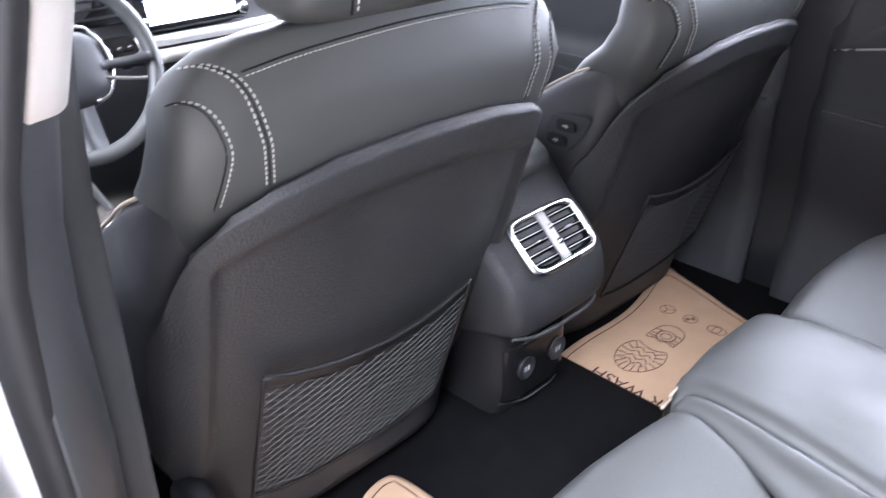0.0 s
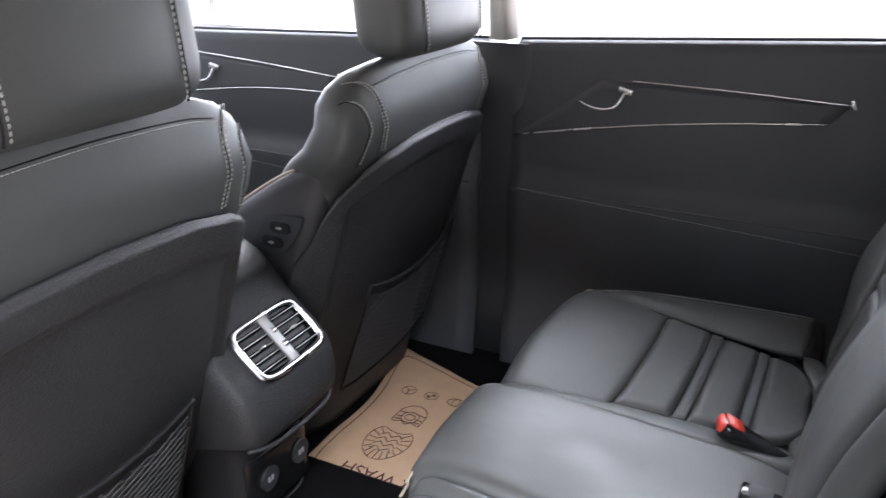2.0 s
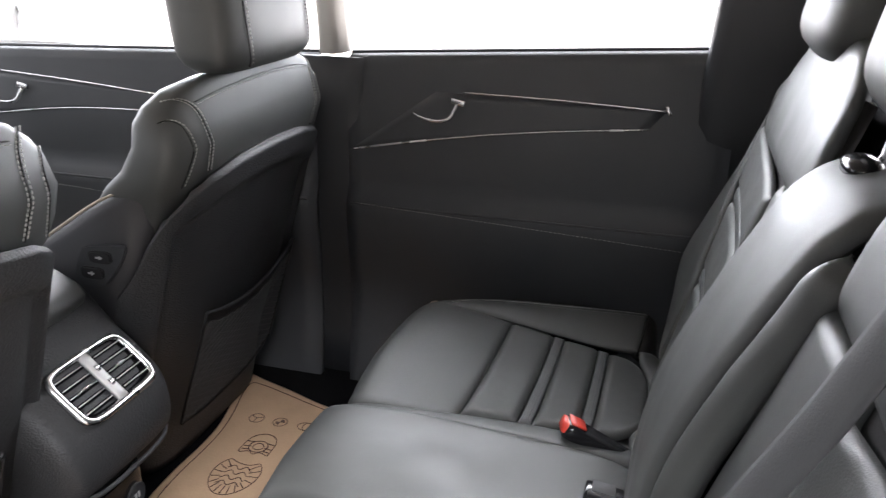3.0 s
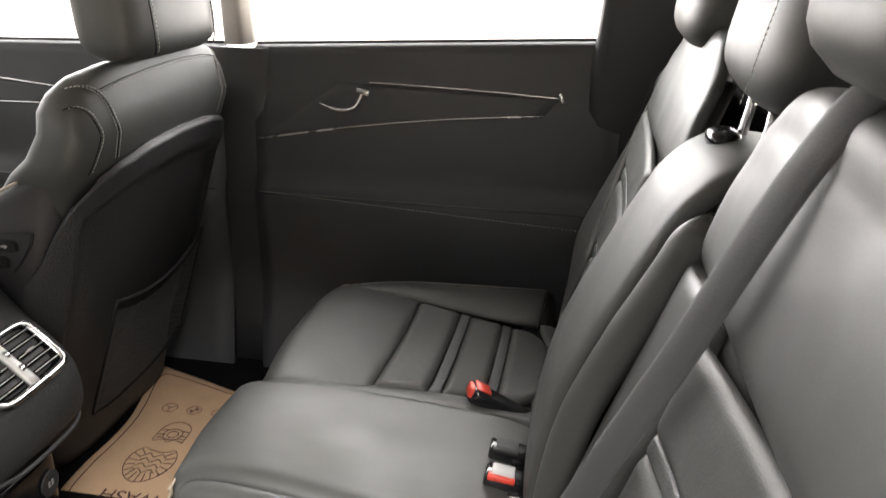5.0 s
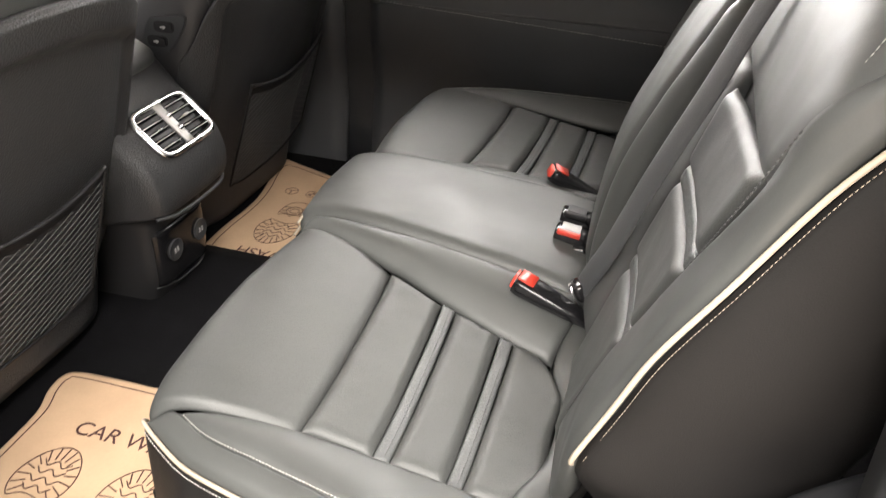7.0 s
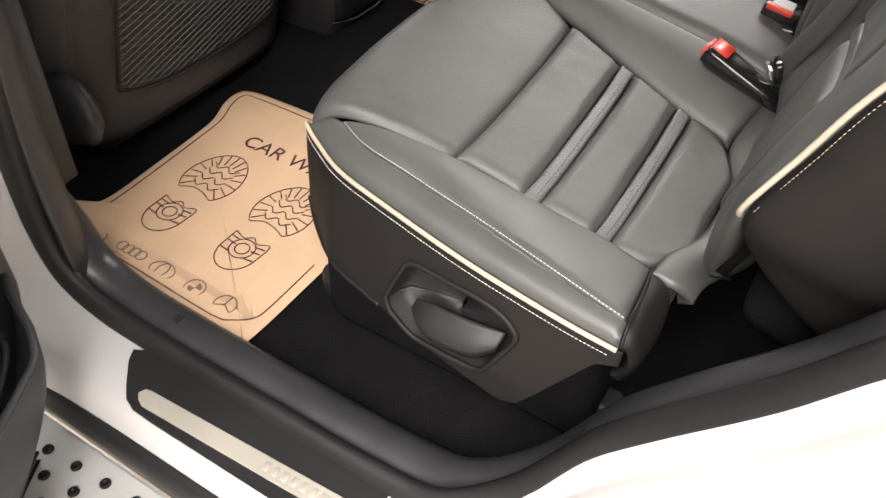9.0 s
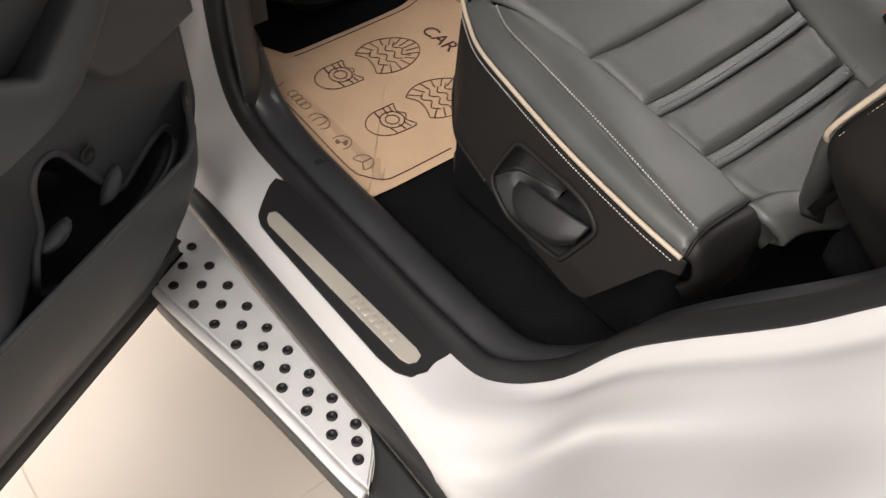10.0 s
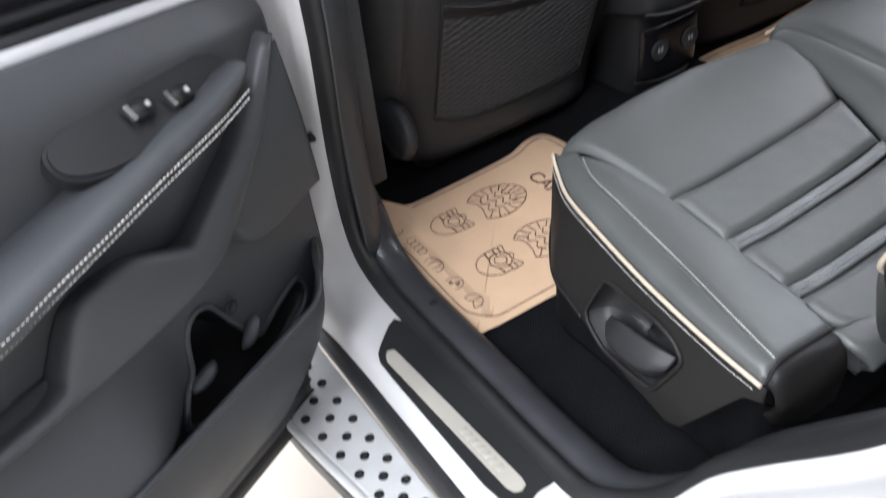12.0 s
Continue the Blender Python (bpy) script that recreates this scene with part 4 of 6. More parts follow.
    PIPE = [(-0.575, 0.030, 0.6985), (-0.590, 0.003, 0.693), (-0.612, -0.043, 0.690), (-0.629, -0.112, 0.689), (-0.649, -0.220, 0.685), (-0.661, -0.325, 0.681), (-0.664, -0.387, 0.678)]
    SEAM = [(-0.553, 0.012, 0.7045), (-0.561, -0.009, 0.7085), (-0.582, -0.053, 0.7085), (-0.597, -0.124, 0.7085), (-0.616, -0.230, 0.7045), (-0.635, -0.328, 0.6995), (-0.645, -0.385, 0.6955)]
    bulge = lambda a, b: (a[0] * 0.35 + b[0] * 0.65 - 0.001, (a[1] + b[1]) / 2, a[2] * 0.6 + b[2] * 0.4 + 0.0015)
    pad("bolster_band", S([[a, bulge(a, b), b] for a, b in zip(SEAM, PIPE)]), LEATHER, seat, (side, 0, 0.6), 0.0008, 0.006, 0.0012, nu=50, nv=12, wrinkle=0.0001, label="leather band above the piping")
    stitching(seat, [[s(x, y, z + 0.0024) for x, y, z in SEAM[1:]], [s(x - 0.0058, y, z - 0.0075) for x, y, z in PIPE[:-1]] + [s(-0.6695, -0.381, 0.671)]], 0.0042, 0.0029, 0.00065)
    tube("piping", [s(-0.556, 0.045, 0.680), s(-0.563, 0.042, 0.688), s(-0.570, 0.037, 0.694)] + [s(x - 0.002, y, z - 0.001 * smooth(0.0, 0.03, y)) for x, y, z in PIPE], 0.0026, CREAM, seat, 80, 8, label="cream piping")
    # side skirt with the lever's recess cut through it
    out = (side, 0, 0)
    pipe_x = lambda y: interp(-y, [(-0.046, -0.560)] + [(-b, a) for a, b, _ in PIPE])
    pipe_z = lambda y: interp(-y, [(-b, c) for _, b, c in PIPE])
    hem = lambda y: interp(-y, [(-0.046, 0.585), (0.035, 0.578), (0.125, 0.572), (0.20, 0.552), (0.285, 0.533), (0.305, 0.543), (0.372, 0.652), (0.395, 0.662)])

    def flank(y, z):
        fall = max(pipe_z(y) - z, 0)
        flare = interp(-y, [(-0.046, 0.004), (-0.012, 0.012), (0.035, 0.028), (0.14, 0.030), (0.30, 0.015), (0.39, 0.007)])
        return pipe_x(y) - flare * min(1.0, fall / 0.11) ** 0.7 - 0.0015

    RECESS = [(-0.136, 0.588), (-0.137, 0.600), (-0.152, 0.640), (-0.158, 0.648), (-0.168, 0.652), (-0.200, 0.654), (-0.240, 0.656), (-0.270, 0.652), (-0.286, 0.643), (-0.292, 0.634), (-0.288, 0.620), (-0.268, 0.578), (-0.260, 0.567), (-0.248, 0.563), (-0.215, 0.560), (-0.184, 0.558), (-0.168, 0.561), (-0.145, 0.576)]
    lev = [tuple(p[:2]) for p in spline([(a, b, 0) for a, b in RECESS], 66, True)]

    def inside(p):
        y, z, odd = p[1], p[2], False
        for (a, b), (c, d) in zip(lev, lev[1:] + lev[:1]):
            if (b > z) != (d > z) and y < a + (c - a) * (z - b) / (d - b):
                odd = not odd
        return odd

    ys_ = np.concatenate([np.linspace(0.037, -0.12, 26), np.linspace(-0.124, -0.300, 74), np.linspace(-0.305, -0.393, 20)])
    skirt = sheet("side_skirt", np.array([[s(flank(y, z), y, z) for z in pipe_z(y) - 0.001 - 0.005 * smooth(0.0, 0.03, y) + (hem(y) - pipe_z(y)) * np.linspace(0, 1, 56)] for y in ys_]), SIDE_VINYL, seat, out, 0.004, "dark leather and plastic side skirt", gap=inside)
    rim = lambda q, d: [s(flank(y, z) + d, -0.215 + (y + 0.215) * q, 0.604 + (z - 0.604) * q) for y, z in lev + lev[:1]]
    sheet("recess", np.array([rim(1.02, 0.0005), rim(1.0, 0.004), rim(0.95, 0.020), rim(0.85, 0.030), rim(0.5, 0.033), rim(0.03, 0.033)]), RUBBER, skirt, out, 0.002, "dark lever recess")
    sweep("recess_rim", [s(flank(y, z) - 0.0008, y, z) for y, z in lev], ring(0.0032, 8), SIDE_VINYL, skirt, 100, True, "rounded rim of the recess")
    tube("hem_line", [s(flank(y, hem(y)), y, hem(y)) for y in (0.040, 0.0, -0.05, -0.10, -0.125)], 0.003, SIDE_VINYL, skirt, 30, 6)
    lever = dense(S([[(-0.655, -0.166, 0.580), (-0.660, -0.166, 0.590), (-0.652, -0.168, 0.600)],
                     [(-0.668, -0.186, 0.572), (-0.676, -0.186, 0.590), (-0.660, -0.188, 0.612)],
                     [(-0.672, -0.215, 0.570), (-0.682, -0.214, 0.592), (-0.664, -0.218, 0.618)],
                     [(-0.672, -0.248, 0.576), (-0.680, -0.250, 0.597), (-0.662, -0.252, 0.620)],
                     [(-0.664, -0.272, 0.592), (-0.668, -0.274, 0.606), (-0.656, -0.276, 0.618)]]), 30, 16)
    sheet("lever", lever, RUBBER, skirt, out, 0.012, "black pull lever")
    for k in range(2):
        block("lever_mark", (0.0015, 0.002, 0.014), s(flank(-0.222 - 0.006 * k, 0.640) + 0.022, -0.222 - 0.006 * k, 0.640), ICON, skirt, bevel=0.0004)
    # inner bolster
    pad("inner_bolster", S([[(-0.166, 0.052, 0.684), (-0.150, 0.052, 0.690), (-0.124, 0.054, 0.698)],
                            [(-0.148, 0.012, 0.710), (-0.134, 0.018, 0.723), (-0.115, 0.022, 0.726)],
                            [(-0.186, -0.118, 0.690), (-0.158, -0.122, 0.716), (-0.124, -0.124, 0.724)],
                            [(-0.218, -0.206, 0.676), (-0.178, -0.214, 0.704), (-0.132, -0.216, 0.715)],
                            [(-0.248, -0.300, 0.656), (-0.200, -0.312, 0.687), (-0.142, -0.32, 0.702)],
                            [(-0.262, -0.372, 0.644), (-0.220, -0.385, 0.668), (-0.15, -0.40, 0.688)]]), LEATHER, seat, up, 0.004, 0.014, 0.004, nu=44, nv=18)
    pad("bolster_end", S([[(-0.538, -0.372, 0.664), (-0.566, -0.377, 0.675), (-0.595, -0.381, 0.686), (-0.645, -0.385, 0.695), (-0.664, -0.387, 0.679)],
                          [(-0.540, -0.388, 0.660), (-0.566, -0.394, 0.670), (-0.597, -0.397, 0.678), (-0.644, -0.398, 0.684), (-0.660, -0.398, 0.672)],
                          [(-0.545, -0.402, 0.640), (-0.570, -0.406, 0.645), (-0.600, -0.408, 0.648), (-0.642, -0.406, 0.650), (-0.656, -0.402, 0.648)],
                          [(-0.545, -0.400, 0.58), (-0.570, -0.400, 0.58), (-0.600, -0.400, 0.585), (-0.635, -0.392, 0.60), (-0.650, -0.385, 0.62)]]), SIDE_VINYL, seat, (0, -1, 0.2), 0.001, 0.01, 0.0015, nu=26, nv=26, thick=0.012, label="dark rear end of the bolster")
    tube("end_seam", [s(-0.540, -0.374, 0.6665), s(-0.568, -0.379, 0.678), s(-0.597, -0.383, 0.689), s(-0.645, -0.387, 0.697), s(-0.663, -0.389, 0.681)], 0.0016, SIDE_VINYL, seat, 24, 6)
    pad("rear_tab", S([[(-0.545, -0.376, 0.668), (-0.505, -0.380, 0.664), (-0.44, -0.398, 0.652), (-0.34, -0.398, 0.648), (-0.27, -0.376, 0.656), (-0.14, -0.392, 0.682)],
                       [(-0.548, -0.402, 0.662), (-0.505, -0.410, 0.660), (-0.44, -0.425, 0.655), (-0.34, -0.425, 0.652), (-0.26, -0.41, 0.660), (-0.14, -0.42, 0.684)],
                       [(-0.535, -0.425, 0.640), (-0.505, -0.430, 0.645), (-0.44, -0.46, 0.645), (-0.34, -0.46, 0.645), (-0.25, -0.45, 0.650), (-0.14, -0.45, 0.674)]]), LEATHER, seat, up, 0.003, 0.01, 0.002, nu=16, nv=36)
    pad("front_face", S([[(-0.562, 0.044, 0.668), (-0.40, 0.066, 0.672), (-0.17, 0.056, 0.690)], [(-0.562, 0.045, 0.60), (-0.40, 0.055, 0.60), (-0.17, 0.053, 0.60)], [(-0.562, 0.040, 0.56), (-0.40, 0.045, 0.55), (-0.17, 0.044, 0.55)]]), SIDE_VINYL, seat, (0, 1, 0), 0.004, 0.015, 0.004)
    block("seat_base", (0.44, 0.36, 0.16), s(-0.40, -0.19, 0.52), CARPET, seat, bevel=0.02)
    block("seat_rail", (0.04, 0.42, 0.05), s(-0.56, -0.18, 0.445), RUBBER, seat, bevel=0.008)

    # backrest
    fwd = (0, 1, 0.3)
    B = lambda x, z, d=0.0: (x, yb(z) + d, z + 0.3 * d)
    zs = [(0.668, 0.846), (0.844, 0.866), (0.864, 0.966), (0.964, 0.986), (0.984, 1.076)]
    for k, (za, zz) in enumerate(zs):
        strip = k in (1, 3)
        rows = [[B(-0.275 * (1 - q) - q * interp(z, STITCH_X), z + (0.13 * ((0.275 * (1 - q) + q * interp(z, STITCH_X)) - 0.40) if z > 0.7 else 0), -0.003 + 0.004 * abs(2 * q - 1) ** 3) for q in np.linspace(0, 1, 5)] for z in np.linspace(za, zz, 4)]
        pad("back_strip" if strip else "back_insert", S(rows), PALE_STRIP if strip else PERFORATED, seat, fwd, 0.002 if strip else 0.006, 0.006 if strip else 0.016, 0.004, nu=8 if strip else 22, nv=34)
    pad("upper_back", S([[B(-0.128, 1.086, -0.002), B(-0.28, 1.082, -0.004), B(-0.42, 1.080, -0.005), B(-0.54, 1.084, -0.003), B(-0.586, 1.092, -0.001)],
                         [B(-0.130, 1.15, 0.0), B(-0.28, 1.15, -0.002), B(-0.42, 1.15, -0.002), B(-0.55, 1.152, -0.002), B(-0.612, 1.158, -0.006)],
                         [B(-0.138, 1.19, -0.002), B(-0.28, 1.19, -0.002), B(-0.42, 1.19, -0.002), B(-0.56, 1.19, -0.004), B(-0.617, 1.188, -0.022)],
                         [B(-0.145, 1.22, -0.004), B(-0.28, 1.225, -0.002), B(-0.42, 1.225, -0.002), B(-0.56, 1.222, -0.010), (-0.618, -0.630, 1.22)],
                         [B(-0.19, 1.262, -0.012), B(-0.28, 1.270, -0.008), B(-0.42, 1.270, -0.008), B(-0.54, 1.266, -0.016), (-0.592, -0.668, 1.258)],
                         [B(-0.20, 1.268, -0.09), B(-0.28, 1.276, -0.09), B(-0.42, 1.276, -0.09), B(-0.52, 1.270, -0.09), (-0.57, -0.70, 1.262)]]), LEATHER, seat, fwd, 0.006, 0.030, 0.002, nu=44, nv=44, label="smooth leather upper back")
    stitching(seat, [[s(-0.597, -0.566, 1.176), s(-0.594, -0.580, 1.205), s(-0.585, -0.596, 1.235)]], 0.0048, 0.0032, 0.0004)
    pad("inner_back_bolster", S([[B(-0.150, 0.69, 0.012), B(-0.20, 0.69, 0.010), B(-0.278, 0.69, -0.006)], [B(-0.135, 0.87, 0.008), B(-0.20, 0.87, 0.008), B(-0.278, 0.87, -0.006)], [B(-0.130, 1.0, 0.002), B(-0.20, 1.0, 0.004), B(-0.280, 1.0, -0.006)], [B(-0.126, 1.086, 0.0), B(-0.20, 1.086, 0.0), B(-0.282, 1.084, -0.005)]]), LEATHER, seat, fwd, 0.006, 0.02, 0.006, nu=34, nv=16)
    bol = []
    for z in (0.700, 0.76, 0.84, 0.92, 1.0, 1.06, 1.11, 1.15, 1.178, 1.20):
        xo = interp(z, STITCH_X)
        xp = interp(z, [(0.70, 0.555), (0.78, 0.600), (0.84, 0.618), (1.0, 0.620), (1.15, 0.622), (1.22, 0.615), (1.26, 0.590)])
        yp = interp(z, [(0.70, -0.425), (0.84, -0.437), (0.96, -0.485), (1.03, -0.524), (1.11, -0.568), (1.165, -0.607), (1.26, -0.665)])
        y0 = yb(z) - 0.030 * smooth(1.160, 1.20, z)
        yp -= 0.012 * smooth(1.160, 1.20, z)
        bol.append([(-xo, y0 + 0.004, z), (-(xo * 0.6 + xp * 0.4), y0 * 0.6 + yp * 0.4 + 0.006, z + 0.002), (-(xo * 0.25 + xp * 0.75), y0 * 0.25 + yp * 0.75 + 0.005, z + 0.002), (-xp, yp + 0.001, z)])
    pad("outer_back_bolster", S(bol), LEATHER, seat, (side * 0.5, 1, 0.3), 0.004, 0.018, 0.005, nu=50, nv=20)
    run = [(-interp(z, [(0.78, 0.600), (0.84, 0.620), (1.0, 0.622), (1.15, 0.624), (1.22, 0.618), (1.26, 0.592)]), interp(z, [(0.78, -0.445), (0.84, -0.438), (0.96, -0.486), (1.03, -0.525), (1.11, -0.569), (1.165, -0.608), (1.26, -0.666)]), z) for z in (0.80, 0.84, 0.9, 0.96, 1.03, 1.11, 1.165, 1.22, 1.26)]
    tube("back_piping", [s(*p) for p in [(run[1][0] + 0.02, run[1][1] - 0.004, run[1][2] - 0.022)] + run[1:]], 0.0026, CREAM, seat, 60, 8, label="cream piping")
    stitching(seat, [[s(x - 0.0022, y - 0.008, z) for x, y, z in run[1:]]], 0.0042, 0.0027, 0.00042, CREAM)
    stitching(seat, [[s(*[a + b for a, b in zip(B(-interp(z, STITCH_X) - 0.008, z), (0, 0.0075, 0))]) for z in (0.73, 0.80, 0.87, 0.97, 1.05, 1.10, 1.15)]], 0.0055, 0.004, 0.0009, DARK_THREAD, "seam_stitching")
    sidep = []
    for x, y, z in run:
        sidep.append([(x - 0.001, y - 0.004, z), (x - 0.010, y - 0.05, z - 0.012), (x - 0.012, y - 0.11, z - 0.02), (x - 0.006, y - 0.16, z - 0.02), (x + 0.02, y - 0.18, z - 0.02)])
    low = [(a[0] + 0.01, a[1] - 0.03 - 0.006 * k, a[2] - 0.035 - 0.02 * k) for k, a in enumerate(sidep[0])]
    pad("back_side", S([low] + sidep), SIDE_VINYL, seat, out, 0.002, 0.02, 0.002, nu=50, nv=24, label="dark vinyl backrest side")
    sheet("back_cover", dense(S([[B(-0.13, 0.68, -0.012), B(-0.36, 0.68, -0.012), B(-0.56, 0.72, -0.014)], [B(-0.13, 1.22, -0.014), B(-0.36, 1.22, -0.014), B(-0.59, 1.22, -0.022)]]), 6, 6), SIDE_VINYL, seat, fwd, 0.01)
    block("back_shell", (0.43, 0.08, 0.52), s(-0.375, -0.575, 0.93), CARPET, seat, (17.2, 0, 0), 0.02)
    head = []
    for k, z in enumerate(np.linspace(1.238, 1.41, 12)):
        q = k / 11
        w, d = 0.135 * (1 - 0.9 * abs(2 * q - 1) ** 6 * 0.35), 0.058 * (1 - abs(2 * q - 1) ** 4 * 0.55)
        head.append([s(-0.39 + x, -0.603 - 0.25 * (z - 1.29) + y, z + lift) for x, y in squircle(w, d, 36, 3)])
    loft("headrest", head, LEATHER, seat, label="padded leather headrest")
    for dx in (-0.05, 0.05):
        tube("headrest_post", [s(-0.39 + dx, -0.600, 1.27 + lift), s(-0.39 + dx, -0.605, 1.20)], 0.006, CHROME, seat, 6, 8)
    return seat


rear_seat(-1, "grey-black leather rear seat with cream piping beside the open door", 0.055)
rear_seat(1, "grey-black leather rear seat beside the closed far door")


def centre_seat():
    seat = thing("middle_bench_seat", "narrow grey-black leather centre seat between outer seats", "seat", (0, -0.2, 0.44))
    up, fwd = (0, 0, 1), (0, 1, 0.3)
    pad("cushion_top", [[(-0.130, 0.068, 0.690), (0, 0.076, 0.690), (0.130, 0.068, 0.690)], [(-0.118, 0.040, 0.724), (0, 0.048, 0.729), (0.130, 0.046, 0.724)], [(-0.124, -0.06, 0.730), (0, -0.06, 0.736), (0.136, -0.06, 0.730)], [(-0.136, -0.20, 0.718), (0, -0.20, 0.722), (0.142, -0.20, 0.718)], [(-0.148, -0.33, 0.702), (0, -0.335, 0.704), (0.148, -0.33, 0.702)], [(-0.15, -0.40, 0.680), (0, -0.405, 0.680), (0.15, -0.40, 0.680)]], LEATHER, seat, up, 0.008, 0.026, 0.010, nu=50, nv=34)
    pad("front_face", [[(-0.132, 0.066, 0.690), (0, 0.074, 0.690), (0.132, 0.066, 0.690)], [(-0.132, 0.062, 0.61), (0, 0.068, 0.61), (0.132, 0.062, 0.61)], [(-0.13, 0.05, 0.55), (0, 0.055, 0.55), (0.13, 0.05, 0.55)]], SIDE_VINYL, seat, (0, 1, 0), 0.004, 0.012, 0.003)
    tube("piping", [(-0.134, 0.066, 0.692), (-0.06, 0.0735, 0.692), (0.0, 0.075, 0.692), (0.06, 0.0735, 0.692), (0.134, 0.066, 0.692)], 0.0022, CREAM, seat, 30, 8, label="cream piping")
    block("seat_base", (0.26, 0.38, 0.20), (0, -0.17, 0.545), CARPET, seat, bevel=0.02)
    tube("front_piping", [(-0.130, 0.060, 0.713), (-0.056, 0.066, 0.715), (0.0, 0.068, 0.716), (0.06, 0.068, 0.715), (0.130, 0.062, 0.713)], 0.0022, CREAM, seat, 30, 6, label="cream piping")
    yc = lambda z: interp(z, [(0.68, -0.395), (0.80, -0.402), (0.90, -0.424), (1.0, -0.468), (1.10, -0.518), (1.145, -0.552)])
    rows = [[(-0.100, yc(z) + 0.002, z), (-0.05, yc(z) + 0.010, z), (0.03, yc(z) + 0.012, z), (0.10, yc(z) + 0.008, z), (0.142, yc(z) - 0.010, z)] for z in (0.69, 0.78, 0.88, 0.98, 1.08, 1.125)]
    rows.append([(-0.095, -0.575, 1.150), (-0.05, -0.575, 1.158), (0.03, -0.575, 1.160), (0.10, -0.575, 1.156), (0.138, -0.585, 1.146)])
    rows.append([(-0.095, -0.66, 1.150), (-0.05, -0.66, 1.158), (0.03, -0.66, 1.160), (0.10, -0.66, 1.156), (0.138, -0.66, 1.146)])
    pad("back_front", rows, LEATHER, seat, fwd, 0.007, 0.022, 0.008, nu=54, nv=26)
    rows = [[(-0.100, yc(z) + 0.002, z), (-0.122, yc(z) - 0.004, z), (-0.142, yc(z) - 0.03, z - 0.004)] for z in (0.69, 0.78, 0.88, 0.98, 1.06, 1.10)]
    rows.append([(-0.100, -0.545, 1.125), (-0.112, -0.55, 1.118), (-0.130, -0.57, 1.11)])
    pad("back_side_band", rows, LEATHER, seat, (-0.5, 1, 0), 0.006, 0.014, 0.006, nu=50, nv=14, label="leather side band")
    rows = [[(0.142, yc(z) - 0.012, z), (0.150, yc(z) - 0.04, z), (0.150, yc(z) - 0.10, z)] for z in (0.69, 0.80, 0.92, 1.03, 1.13)]
    pad("back_far_side", rows, SIDE_VINYL, seat, (1, 0, 0), 0.003, 0.01, 0.003, nu=30, nv=8)
    block("back_shell", (0.24, 0.09, 0.44), (0.01, -0.535, 0.91), CARPET, seat, (17, 0, 0), 0.015)
    loft("release_button", [[(0.050 + x, -0.575 + y, 1.160 + h) for x, y in squircle(w, d, 24, 2.4)] for w, d, h in ((0.034, 0.020, 0.0), (0.033, 0.020, 0.008), (0.029, 0.017, 0.013), (0.018, 0.010, 0.016), (0.004, 0.003, 0.0165))], GLOSS_BLACK, seat, "glossy black release button")
    head = []
    for k, z in enumerate(np.linspace(1.216, 1.40, 14)):
        q = k / 13
        w, d = 0.160 * (1 - 0.30 * abs(2 * q - 1) ** 6), 0.060 * (1 - 0.55 * abs(2 * q - 1) ** 4)
        head.append([(0.035 + x, -0.616 - 0.2 * (z - 1.2) + y, z) for x, y in squircle(w, d, 40, 3)])
    loft("headrest", head, LEATHER, seat, label="padded leather headrest")
    stitching(seat, [[(-0.085, -0.5545 - 0.2 * (z - 1.2), z) for z in (1.225, 1.28, 1.33, 1.38)]], 0.006, 0.004, 0.0008)
    for dx in (-0.045, 0.06):
        tube("headrest_post", [(dx, -0.605, 1.22), (dx, -0.59, 1.13)], 0.006, CHROME, seat, 6, 8)


centre_seat()


# ---- belts and buckles ----
def buckle(at, aim, lean, label, red=True):
    bk = thing("belt_buckle", label, "buckle", at, group="rear buckles")
    m = Matrix.Translation(at) @ pose(0, 0, 0, 0, 0, aim) @ pose(0, 0, 0, 0, -lean, 0) @ Matrix.Diagonal((1.1, 1.1, 1.1, 1))
    secs = []
    for k, (x, w, h) in enumerate(((-0.075, 0.010, 0.006), (-0.045, 0.013, 0.008), (-0.005, 0.0165, 0.0105), (0.028, 0.018, 0.012), (0.036, 0.0165, 0.0105))):
        secs.append([m @ Vector((x, y, z)) for y, z in squircle(w, h, 24, 4)])
    loft("body", secs, GLOSS_BLACK, bk)
    secs = [[m @ Vector((x, y, z + 0.002)) for y, z in squircle(0.0135, 0.0085, 20, 4)] for x in (0.032, 0.0395)]
    loft("release_button", secs, RED, bk, "red release button")
    secs = [[m @ Vector((x, y, z + 0.0125)) for y, z in squircle(0.012, 0.0016, 16, 4)] for x in (0.012, 0.034)]
    loft("button_face", secs, RED, bk, "red release button face")
    secs = [[m @ Vector((x, y - 0.018, z)) for y, z in squircle(0.0008, 0.0032, 12, 4)] for x in (-0.004, 0.006)]
    loft("print_mark", secs, ICON, bk, "small white printed mark")
    sweep("strap", [m @ Vector((-0.07, 0, 0)), m @ Vector((-0.10, 0, -0.012)), m @ Vector((-0.13, 0, -0.05))], [(-0.012, -0.0015), (0.012, -0.0015), (0.012, 0.0015), (-0.012, 0.0015)], WEBBING, bk, 10)
    return bk


